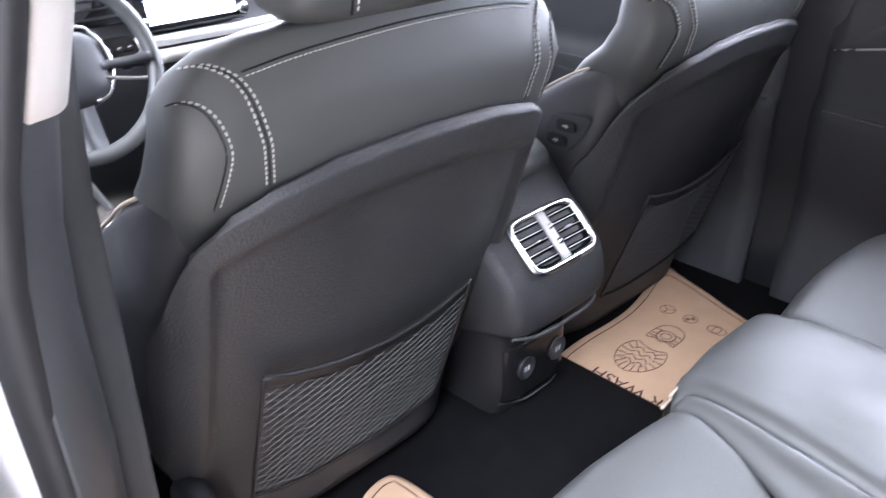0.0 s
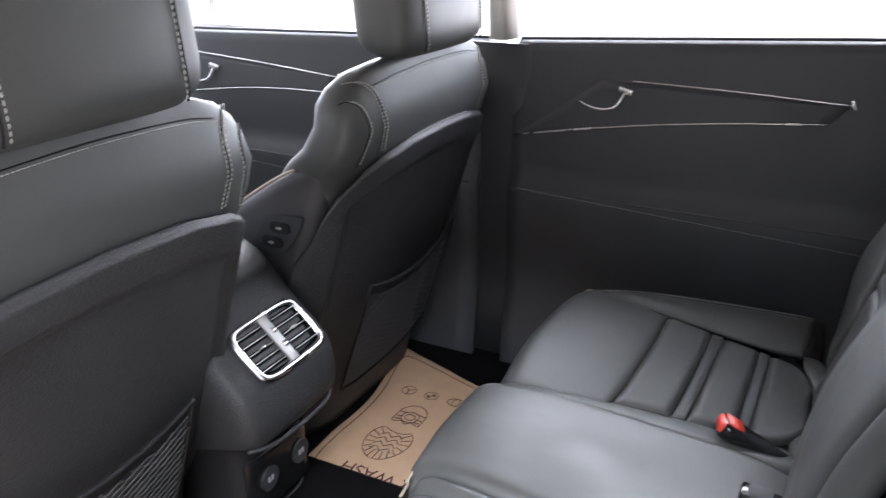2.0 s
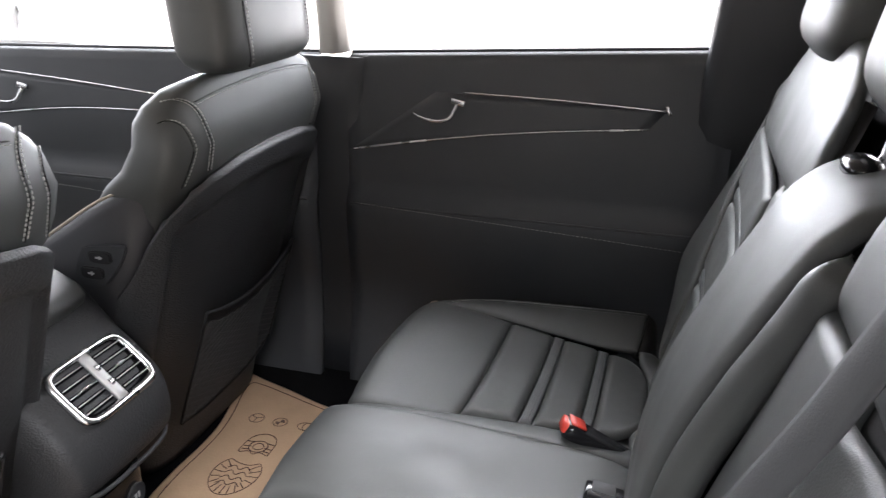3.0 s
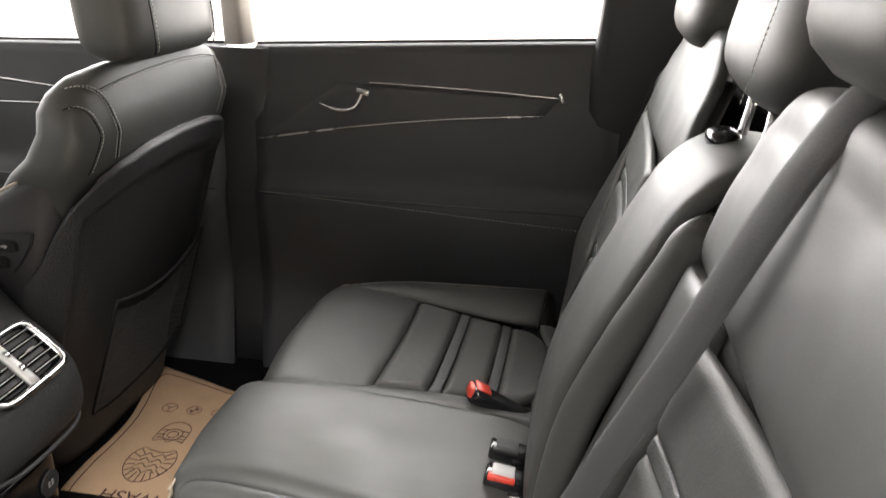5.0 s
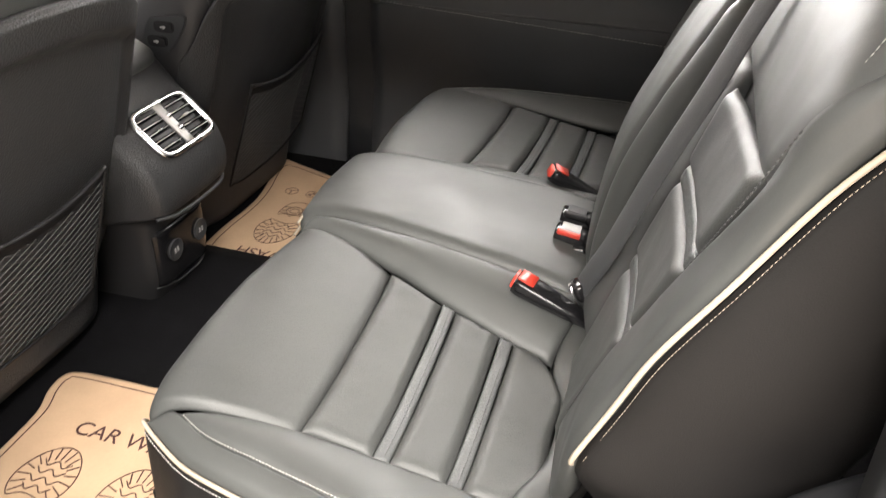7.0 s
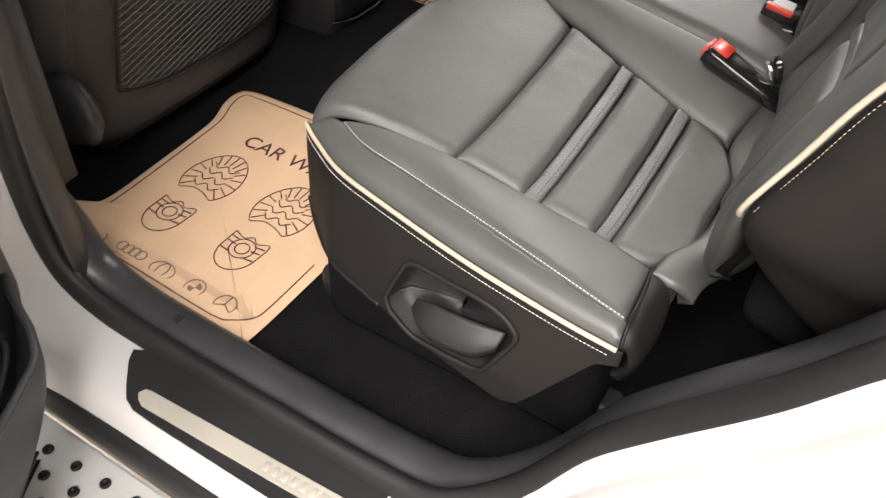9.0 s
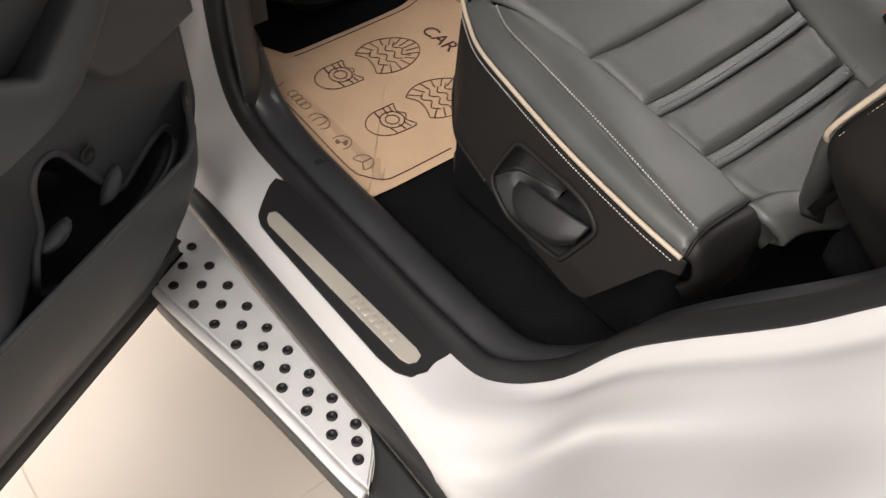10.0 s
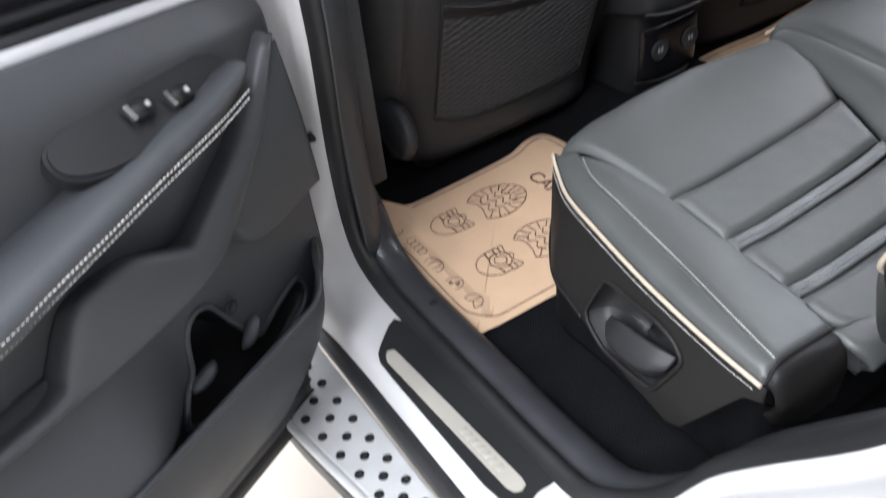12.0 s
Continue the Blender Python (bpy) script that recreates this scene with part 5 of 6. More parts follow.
buckle((-0.186, -0.338, 0.704), 82, 18, "black belt buckle with a red button on the cushion")
buckle((0.178, -0.318, 0.706), 105, 28, "black belt buckle with red button by the far seat")
box_ = thing("double_buckle", "pair of black and red buckles sunk in the cushion", "buckle", (0.0, -0.345, 0.70), group="rear buckles")
sheet("well", dense([[(-0.048, -0.322, 0.712), (0.0, -0.320, 0.713), (0.055, -0.322, 0.712)], [(-0.048, -0.345, 0.706), (0.0, -0.345, 0.706), (0.055, -0.345, 0.706)], [(-0.048, -0.385, 0.706), (0.0, -0.385, 0.706), (0.055, -0.385, 0.706)]], 8, 8), GLOSS_BLACK, box_, (0, 0, 1), 0.01)
for x, nm in ((0.034, "grey_buckle"), (-0.026, "black_buckle")):
    bk = block(nm, (0.030, 0.050, 0.020), (x, -0.352, 0.716), GLOSS_BLACK, box_, (8, 0, 0), 0.004)
    block("buckle_top", (0.024, 0.030, 0.006), (x, -0.352, 0.727), ICON if x < 0 else WEBBING, bk, (8, 0, 0), 0.002)
    block("release_button", (0.010, 0.036, 0.008), (x - 0.012, -0.350, 0.7245), RED if x < 0 else RUBBER, bk, (8, 0, 0), 0.002)

belt = thing("seat_belt", "grey belt webbing hanging across the backrests", "seat belt", (-0.17, -0.40, 0.66))
bp = spline([(-0.335, -0.650, 1.292), (-0.335, -0.598, 1.288), (-0.333, -0.566, 1.240), (-0.325, -0.528, 1.150), (-0.308, -0.500, 1.065), (-0.272, -0.460, 0.945), (-0.225, -0.424, 0.82), (-0.184, -0.398, 0.74), (-0.162, -0.388, 0.695)], 60)
tw = np.linspace(0, 1, 60)
across = np.array([(math.cos(radians(5 + 35 * q)), math.sin(radians(5 + 35 * q)) * 0.7, 0.10) for q in tw])
sheet("webbing", np.array([[p + a * 0.0235 * k + np.array((0, 0.004 * (1 - k * k), 0)) for k in np.linspace(-1, 1, 8)] for p, a in zip(bp, across)]), WEBBING, belt, (0, 1, 0.3), 0.0016)
block("latch_plate", (0.028, 0.006, 0.050), (-0.166, -0.386, 0.690), CHROME, belt, (-25, 10, 20), 0.002, label="bright steel latch plate")
block("latch_grip", (0.036, 0.016, 0.026), (-0.168, -0.388, 0.712), GLOSS_BLACK, belt, (-25, 10, 20), 0.005)
far_belt = thing("centre_belt", "black belt strap beside the centre seat", "seat belt", (0.15, -0.42, 0.68))
sheet("webbing", np.array([[np.array(p) + np.array((0.020 * k, 0.004 * k, 0)) for k in np.linspace(-1, 1, 5)] for p in spline([(0.165, -0.560, 1.16), (0.168, -0.51, 1.04), (0.168, -0.45, 0.88), (0.165, -0.415, 0.76), (0.160, -0.405, 0.69)], 30)]), RUBBER, far_belt, (0, 1, 0.3), 0.0016)


# ---- front seats ----
def yr(z):
    """How far back the shell of a front seat stands at that height."""
    return 0.288 - 0.30 * (z - 1.048)


SHELL_TOP = [(0.0, 1.068), (0.12, 1.063), (0.19, 1.049), (0.23, 1.030), (0.258, 0.995), (0.274, 0.95), (0.283, 0.90), (0.290, 0.86)]


def front_seat(cx, inboard, label, switches=False, drop=0.0):
    seat = thing("bucket_seat", label, "seat", (cx, 0.6, 0.44), group="front seats")
    rear = (0, -1, -0.2)
    table = ((0.50, 0.225, 0.15, 4), (0.60, 0.235, 0.18, 4), (0.75, 0.240, 0.20, 4), (0.88, 0.246, 0.20, 4), (0.97, 0.252, 0.19, 4), (1.012, 0.258, 0.175, 4), (1.03, 0.272, 0.165, 3.8), (1.06, 0.275, 0.140, 3.6), (1.10, 0.273, 0.128, 3.4),
             (1.135, 0.266, 0.120, 3.2), (1.158, 0.250, 0.106, 3.0), (1.178, 0.222, 0.084, 2.8), (1.190, 0.184, 0.056, 2.6), (1.196, 0.13, 0.026, 2.4))

    def middle(z, dp):
        return yr(z) + 0.010 + 0.012 * (1 - smooth(0.98, 1.05, z)) + 0.05 * max(z - 1.10, 0) / 0.1 + dp / 2

    secs = [[(cx + x, middle(z, dp) + y, z) for x, y in squircle(hw, dp / 2, 64, e)] for z, hw, dp, e in table]

    def skin(x, z, proud=0.0):
        """The rear face of the leather at a place across and up."""
        hw, dp, e = (float(np.interp(z, [r[0] for r in table], [r[k] for r in table])) for k in (1, 2, 3))
        q = min(abs(x) / hw, 0.999)
        return (cx + x, middle(z, dp) - dp / 2 * (1 - q ** e) ** (1 / e) - proud, z)

    body = loft("backrest", secs, LEATHER, seat, label="grey-black leather backrest")
    # the hard shell behind: an arched rim round a sunken panel
    def shell_at(q, t):
        wide = 0.290 * (1 - 0.16 * (1 - smooth(0.0, 0.55, t)))
        x = wide * q
        top = interp(abs(x), SHELL_TOP)
        z = 0.455 + (top - 0.455) * t
        rim = min((interp(abs(x) * 0.98, SHELL_TOP) - z) / 0.066, (0.290 - abs(x)) / 0.055)
        dip = 0.020 * smooth(0.72, 1.12, rim) * smooth(0.45, 0.62, z)
        roll = 0.010 * (1 - smooth(0.0, 0.16, rim))
        return (cx + x, yr(z) - 0.008 + 0.075 * abs(q) ** 6 + dip + roll, z)

    across = np.sin(np.linspace(-1, 1, 71) * math.pi / 2)
    rows = [[shell_at(q, t) for q in across] for t in 1 - np.linspace(1, 0, 60) ** 1.6]
    shell = sheet("back_shell", np.array(rows), SHELL, seat, rear, 0.010, "grained grey plastic back shell")
    # net pocket: real strands in two directions, bound edges
    px0, px1 = cx - (0.192 if inboard > 0 else 0.150), cx + (0.150 if inboard > 0 else 0.192)
    top_z = lambda x: 0.760 + 0.040 * ((x - cx) / 0.197) ** 2 * (1 if x < cx else 1.1)
    low_z = lambda x: 0.525 + 0.045 * abs((x - cx) / 0.197) ** 3
    net_y = lambda x, z: yr(z) - 0.006 - 0.014 * (1 - ((x - cx) / 0.202) ** 2) * smooth(0.52, 0.76, z)
    pocket_ob = tube("net_pocket", [(x, net_y(x, top_z(x)), top_z(x)) for x in np.linspace(px0, px1, 12)], 0.0042, RUBBER, seat, 40, 8, label="black net pocket with elastic top")
    band = np.array([[(x, net_y(x, top_z(x) - d) + 0.001, top_z(x) - d) for d in (0.0, 0.008, 0.016, 0.022)] for x in np.linspace(px0, px1, 30)])
    sheet("hem", band, RUBBER, pocket_ob, rear, 0.002)
    pieces = []
    pitch = 0.0138
    for slope in (0.42, -0.42):
        for k in range(-30, 60):
            run = []
            for x in np.linspace(px0 + 0.003, px1 - 0.003, 44):
                z = 0.40 + k * pitch + slope * (x - cx)
                if low_z(x) + 0.006 < z < top_z(x) - 0.018:
                    run.append((x, net_y(x, z) - (0.0006 if slope > 0 else 0), z))
                elif len(run) > 1:
                    break
            if len(run) > 2:
                pieces.append(sweep("x", run, ring(0.00085, 5), None, straight=True, raw=True))
    ob = joined("net", pieces, NET, pocket_ob, "black diamond netting", kind="stuff")
    tube("lower_binding", [(x, net_y(x, low_z(x)), low_z(x)) for x in np.linspace(px0, px1, 14)], 0.0035, RUBBER, pocket_ob, 40, 6)
    for xx in (px0, px1):
        tube("side_binding", [(xx, net_y(xx, z), z) for z in np.linspace(low_z(xx), top_z(xx), 6)], 0.003, RUBBER, pocket_ob, 12, 6)
    # recliner cover and lower skirt
    if inboard > 0:
        lathe("recliner_cover", [(0.02, -0.016), (0.050, -0.014), (0.060, 0.0), (0.050, 0.014), (0.02, 0.016)], (cx - inboard * 0.256, 0.455, 0.560), PLASTIC, seat, "x", 28)
    # seams: a crown seam and two bowed seams on the outer shoulder
    crown = [skin(x, z, 0.001) for x, z in ((-0.20, 1.164), (-0.13, 1.174), (0.0, 1.180), (0.13, 1.176), (0.195, 1.166))]
    tube("crown_seam", crown, 0.0010, SIDE_VINYL, body, 40, 6)
    stitching(body, [[(x, y - 0.002, z - 0.004) for x, y, z in crown]])
    for sx in (-1, 1):
        seam = [skin(sx * x, z, 0.0012) for x, z in ((0.183, 1.052), (0.186, 1.08), (0.189, 1.103), (0.193, 1.135), (0.199, 1.153), (0.209, 1.165), (0.224, 1.172), (0.238, 1.170))]
        seam2 = [skin(sx * x, z, 0.0012) for x, z in ((0.235, 1.038), (0.229, 1.07), (0.226, 1.097), (0.228, 1.118), (0.234, 1.134), (0.243, 1.143), (0.252, 1.145), (0.259, 1.142))]
        stitching(body, [seam, [(x + sx * 0.008, y + 0.001, z) for x, y, z in seam], seam2], 0.006, 0.0042, 0.0010)
        tube("seam_line", [(x + sx * 0.004, y + 0.001, z) for x, y, z in seam], 0.0009, SIDE_VINYL, body, 30, 6)
        tube("wing_seam", [(x + sx * 0.005, y + 0.002, z) for x, y, z in seam2], 0.0009, SIDE_VINYL, body, 30, 6)
    # headrest
    head = []
    for k, z in enumerate(np.linspace(1.197, 1.405, 18)):
        q = k / 17
        w, d = 0.163 * (1 - 0.13 * abs(2 * q - 1) ** 9), 0.066 * (1 - 0.42 * abs(2 * q - 1) ** 7)
        head.append([(cx + x, 0.318 + 0.10 * (z - 1.2) + y, z) for x, y in squircle(w, d, 44, 3.6)])
    hr = loft("headrest", head, LEATHER, seat, label="padded leather headrest")
    stitching(hr, [[(cx + sx * 0.104, 0.2525 + 0.10 * (z - 1.2) + 0.010 * abs((z - 1.30) / 0.1) ** 9, z) for z in (1.206, 1.22, 1.25, 1.30, 1.35, 1.39)] for sx in (-1, 1)], 0.0065, 0.0045, 0.0011)
    for sx in (-1, 1):
        tube("headrest_seam", [(cx + sx * 0.109, 0.2548 + 0.10 * (z - 1.2) + 0.010 * abs((z - 1.30) / 0.1) ** 9, z) for z in (1.206, 1.22, 1.25, 1.30, 1.35, 1.39)], 0.0014, SIDE_VINYL, hr, 20, 6)
    for dx in (-0.062, 0.062):
        tube("headrest_post", [(cx + dx, 0.325, 1.24), (cx + dx, 0.320, 1.17)], 0.0065, CHROME, seat, 6, 10)
        lathe("post_collar", [(0.024, 0.0), (0.024, 0.008), (0.016, 0.012), (0.008, 0.013)], (cx + dx, 0.322, 1.192), GLOSS_BLACK, seat)
    # cushion
    secs = []
    for y, hw, zt_, zb in ((0.50, 0.235, 0.70, 0.56), (0.56, 0.252, 0.735, 0.52), (0.70, 0.258, 0.735, 0.50), (0.88, 0.258, 0.745, 0.50), (0.98, 0.25, 0.742, 0.54), (1.03, 0.23, 0.70, 0.58)):
        secs.append([(cx + x, y, (zt_ + zb) / 2 + z) for x, z in squircle(hw, (zt_ - zb) / 2, 40, 4)])
    loft("cushion", secs, LEATHER, seat, label="grey-black leather cushion")
    tube("cushion_piping", [(cx - 0.264, y, z) for y, z in ((0.47, 0.80), (0.52, 0.765), (0.60, 0.735), (0.80, 0.72), (0.98, 0.70))], 0.003, CREAM, seat, 30, 6)
    for sx in (-1, 1):
        wing = [[(sx * 0.262, 0.372, 1.046), (sx * 0.270, 0.45, 1.010), (sx * 0.262, 0.53, 0.960), (sx * 0.258, 0.62, 0.900)], [(sx * 0.236, 0.37, 0.96), (sx * 0.272, 0.42, 0.91), (sx * 0.277, 0.52, 0.85), (sx * 0.270, 0.62, 0.79)], [(sx * 0.232, 0.42, 0.70), (sx * 0.268, 0.46, 0.69), (sx * 0.274, 0.54, 0.68), (sx * 0.268, 0.62, 0.65)]]
        pad("side_wing", [[(cx + x, y, z) for x, y, z in r] for r in wing], DARK_PANEL, seat, (sx, 0, 0), 0.004, 0.02, 0.004, nu=26, nv=24, thick=0.05, label="dark vinyl side bolster")
        tube("wing_piping", [(cx + x - sx * 0.002, y, z + 0.003) for x, y, z in wing[0]], 0.0026, CREAM, seat, 20, 6, label="cream piping")
    block("seat_frame", (0.40, 0.50, 0.10), (cx, 0.74, 0.47), RUBBER, seat, bevel=0.02)
    block("rail_cover", (0.045, 0.09, 0.035), (cx + inboard * 0.15, 0.53, 0.445), RUBBER, seat, bevel=0.015)
    if switches:
        x = cx - 0.2795
        stand = Matrix(((0, 0, -1, 0), (-1, 0, 0, 0), (0, 1, 0, 0), (0, 0, 0, 1)))
        pad_ = plate("switch_bezel", [tuple(p[:2]) for p in spline([(a, b, 0) for a, b in ((-0.030, 0.020), (-0.008, 0.032), (0.044, 0.037), (0.053, 0.030), (0.040, 0.004), (0.012, -0.030), (-0.006, -0.037), (-0.042, -0.037), (-0.050, -0.030))], 48, True)], 0, 0.004, PLASTIC, seat, "dark switch bezel", bevel=0.002, to=Matrix.Translation((x, 0.452, 0.914)) @ stand)
        for dy, dz in ((-0.006, 0.014), (0.012, -0.014)):
            to = Matrix.Translation((x - 0.003, 0.452 + dy, 0.914 + dz)) @ stand
            key = plate("switch", squircle(0.021, 0.0105, 20, 3.5), 0, 0.005, RUBBER, pad_, bevel=0.0025, to=to)
            plate("icon", [(-0.006, -0.0015), (0.0, -0.0015), (0.0, -0.004), (0.006, 0.0), (0.0, 0.004), (0.0, 0.0015), (-0.006, 0.0015)], 0.005, 0.0056, ICON, key, "pale printed arrow", to=to)
    if drop:
        for ob in seat.children:
            ob.location.z -= drop
    return seat


front_seat(-0.336, 1, "driver's grey-black leather seat with net pocket behind")
front_seat(0.424, -1, "front passenger's leather seat with side switches", True, 0.02)

# ---- centre console ----
console = thing("centre_console", "dark centre console with chrome-framed rear air vents", "console", (0, 0.6, 0.43))
PROFILE = [(1.20, 0.90, 0.11), (0.70, 0.905, 0.105), (0.52, 0.902, 0.10), (0.462, 0.888, 0.098), (0.452, 0.872, 0.112), (0.425, 0.838, 0.116), (0.400, 0.808, 0.118), (0.365, 0.776, 0.119), (0.335, 0.744, 0.119), (0.322, 0.712, 0.117), (0.318, 0.680, 0.112), (0.326, 0.655, 0.106), (0.345, 0.643, 0.098), (0.368, 0.632, 0.092), (0.374, 0.60, 0.090), (0.372, 0.52, 0.088), (0.378, 0.485, 0.086), (0.40, 0.43, 0.085)]
rows = []
for y, z, hw in [tuple(p) for p in spline(PROFILE, 80)]:
    rows.append([(-hw - 0.004, y + 0.20, z - 0.05), (-hw, y + 0.035, z - 0.006), (-hw + 0.004, y + 0.012, z), (-hw + 0.016, y + 0.002, z + 0.001), (-hw * 0.5, y - 0.002, z + 0.002), (0, y - 0.003, z + 0.002), (hw * 0.5, y - 0.002, z + 0.002), (hw - 0.016, y + 0.002, z + 0.001), (hw - 0.004, y + 0.012, z), (hw, y + 0.035, z - 0.006), (hw + 0.004, y + 0.20, z - 0.05)])
low_row = next(i for i, r in enumerate(rows) if i > 40 and r[5][2] < 0.645)
sheet("housing", np.array(rows[:low_row + 1]), SHELL, console, (0, -1, 0.5), 0.004, "dark grained console housing")
# below the lip the shell grey turns black, painting in its shade
sheet("lower_housing", np.array(rows[low_row:]), RUBBER, console, (0, -1, 0.0), 0.004, "lower console housing, blackened for the shade under the lip")
tube("housing_lip", [(-0.108, 0.340, 0.652), (-0.07, 0.321, 0.650), (0, 0.316, 0.650), (0.07, 0.321, 0.650), (0.108, 0.340, 0.652)], 0.0035, SHELL, console, 30, 8)
pad("armrest_lid", [[(-0.085, 0.446, 0.856), (0, 0.430, 0.860), (0.085, 0.446, 0.856)], [(-0.085, 0.448, 0.884), (0, 0.432, 0.888), (0.085, 0.448, 0.884)], [(-0.095, 0.55, 0.908), (0, 0.55, 0.914), (0.095, 0.55, 0.908)], [(-0.095, 0.80, 0.908), (0, 0.80, 0.914), (0.095, 0.80, 0.908)]], LEATHER, console, (0, 0, 1), 0.012, 0.02, 0.006, nu=30, nv=20, label="leather armrest lid")
VENT = Matrix.Translation((0.010, 0.3655, 0.7795)) @ pose(0, 0, 0, 41.5, 0, 0)
V = lambda x, y, z=0.0: tuple(VENT @ Vector((x, y, z)))
outline = squircle(0.076, 0.0455, 60, 6)
sweep("vent_frame", [V(x, y, 0.003) for x, y in outline], [(-0.006, -0.004), (0.006, -0.004), (0.006, 0.001), (0.002, 0.005), (-0.003, 0.005), (-0.006, 0.001)], CHROME, console, 120, True, "satin chrome vent frame")
sheet("vent_duct", np.array([[V(x * q, y * q, -0.012 * (1 - q) + 0.001) for x, y in outline + outline[:1]] for q in (0.95, 0.6, 0.3, 0.02)]), CARPET, console, (0, -1, 1), 0.002, "black vent duct")
for sx in (-1, 1):
    for k in range(5):
        y = -0.030 + k * 0.015
        sweep("slat", [V(sx * 0.013, y, 0.002), V(sx * 0.069, y, 0.002)], [(-0.0035, -0.0018), (0.0035, -0.0006), (0.0035, 0.0010), (-0.0035, 0.0018)], CARPET, console, 4)
        tube("slat_edge", [V(sx * 0.014, y, 0.0048), V(sx * 0.068, y, 0.0048)], 0.0009, ALUMINIUM, console, 4, 6)
    tube("slat_slider", [V(sx * 0.028, 0.0005, 0.007), V(sx * 0.048, 0.0005, 0.007)], 0.0032, CHROME, console, 8, 8, label="chrome vent slider", scale=(0.4, 1, 0.4))
sweep("divider", [V(0, -0.042, 0.004), V(0, 0.042, 0.004)], [(-0.009, -0.003), (0.009, -0.003), (0.009, 0.0015), (0.006, 0.004), (-0.006, 0.004), (-0.009, 0.0015)], ALUMINIUM, console, 8, label="satin vent divider")
for y in (-0.014, 0.014):
    tube("thumb_wheel", [V(-0.003, y, 0.007), V(0.003, y, 0.007)], 0.006, CHROME, console, 6, 12)
socket_panel = sheet("socket_panel", np.array([[(x, 0.3665 + 0.03 * abs(x / 0.09) ** 6 - 0.002 + 0.004 * abs((z - 0.545) / 0.06) ** 4, z) for x in np.linspace(-0.080, 0.080, 16)] for z in np.linspace(0.488, 0.602, 12)]), GLOSS_BLACK, console, (0, -1, 0), 0.004, "glossy black socket panel")
for x in (-0.040, 0.042):
    lathe("power_socket", [(0.004, 0.004), (0.014, 0.0035), (0.0175, 0.0), (0.0195, -0.003), (0.0195, 0.006)], (x, 0.3625, 0.552), RUBBER, socket_panel, "y", 28)
    lathe("socket_ring", [(0.0175, 0.0), (0.0195, -0.0015), (0.0215, 0.0), (0.0205, 0.002)], (x, 0.3610, 0.552), PLASTIC, socket_panel, "y", 28)
    for dx in (-0.004, 0.004):
        block("socket_mark", (0.0045, 0.001, 0.010), (x + dx, 0.3600, 0.552), ICON, socket_panel, bevel=0.0003)
tube("panel_edge", [(-0.082, 0.385, 0.486), (-0.04, 0.366, 0.484), (0.0, 0.364, 0.484), (0.04, 0.366, 0.484), (0.082, 0.385, 0.486)], 0.0016, SHELL, console, 20, 6)

# ---- dashboard ----
dash = thing("dashboard", "dark dashboard with a lit screen and silver trim", "dashboard", (0, 1.5, 0.6))
rows = []
for x in np.linspace(-0.72, 0.72, 40):
    rows.append([(x, 1.75, 1.06), (x, 1.60, 1.085), (x, 1.45, 1.09 + 0.02 * math.exp(-((x + 0.39) / 0.16) ** 2)), (x, 1.385, 1.072), (x, 1.355, 1.03), (x, 1.35, 0.98), (x, 1.34, 0.945), (x, 1.32, 0.925), (x, 1.335, 0.88), (x, 1.38, 0.75), (x, 1.45, 0.60), (x, 1.6, 0.45)])
sheet("dash_body", np.array(rows), SOFT_TRIM, dash, (0, -1, 0.5), 0.02)
sweep("silver_trim", [(-0.20, 1.322, 0.950), (0.0, 1.316, 0.948), (0.2, 1.318, 0.948), (0.45, 1.325, 0.952), (0.70, 1.34, 0.96)], [(-0.004, -0.012), (0.012, -0.010), (0.014, 0.010), (-0.004, 0.012)], ALUMINIUM, dash, 30, label="silver dash trim")
sweep("wood_trim", [(-0.14, 1.312, 0.918), (0.1, 1.310, 0.918), (0.45, 1.32, 0.922), (0.70, 1.33, 0.93)], [(-0.004, -0.014), (0.010, -0.014), (0.012, 0.014), (-0.004, 0.014)], GREY_TRIM, dash, 30, label="pale dash trim")
bez = block("screen_bezel", (0.27, 0.03, 0.155), (-0.040, 1.340, 1.040), GLOSS_BLACK, dash, (-12, 0, 0), 0.012, label="gloss black screen surround")
block("screen", (0.205, 0.006, 0.122), (-0.042, 1.3225, 1.043), SCREEN, bez, (-12, 0, 0), 0.002, label="bright lit display")
for x in (-0.160, 0.076):
    lathe("knob", [(0.0, -0.020), (0.010, -0.020), (0.012, -0.016), (0.013, 0.0), (0.013, 0.01)], (x, 1.318, 0.990), CHROME, bez, "y", 20)
for k in range(5):
    block("vent_slat", (0.10, 0.02, 0.005), (-0.235, 1.335, 1.01 + 0.018 * k), RUBBER, dash, (-12, 0, 0), 0.001)
block("vent_surround", (0.115, 0.02, 0.11), (-0.235, 1.350, 1.045), GLOSS_BLACK, dash, (-12, 0, 0), 0.01)
block("instrument_hood", (0.34, 0.14, 0.14), (-0.40, 1.40, 1.06), SOFT_TRIM, dash, (-10, 0, 0), 0.04)

# ---- steering wheel ----
wheel_ = thing("steering_wheel", "black leather steering wheel with silver spokes", "steering wheel", (-0.405, 1.11, 0.985))
W = Matrix.Translation((-0.405, 1.11, 0.985)) @ pose(0, 0, 0, 65, 0, 0)
R = lambda a, r, h=0.0: tuple(W @ Vector((r * math.cos(a), r * math.sin(a), h)))
sweep("rim", [R(2 * math.pi * i / 60, 0.160) for i in range(60)], ring(0.0145, 12), LEATHER, wheel_, 120, True, "leather wheel rim")
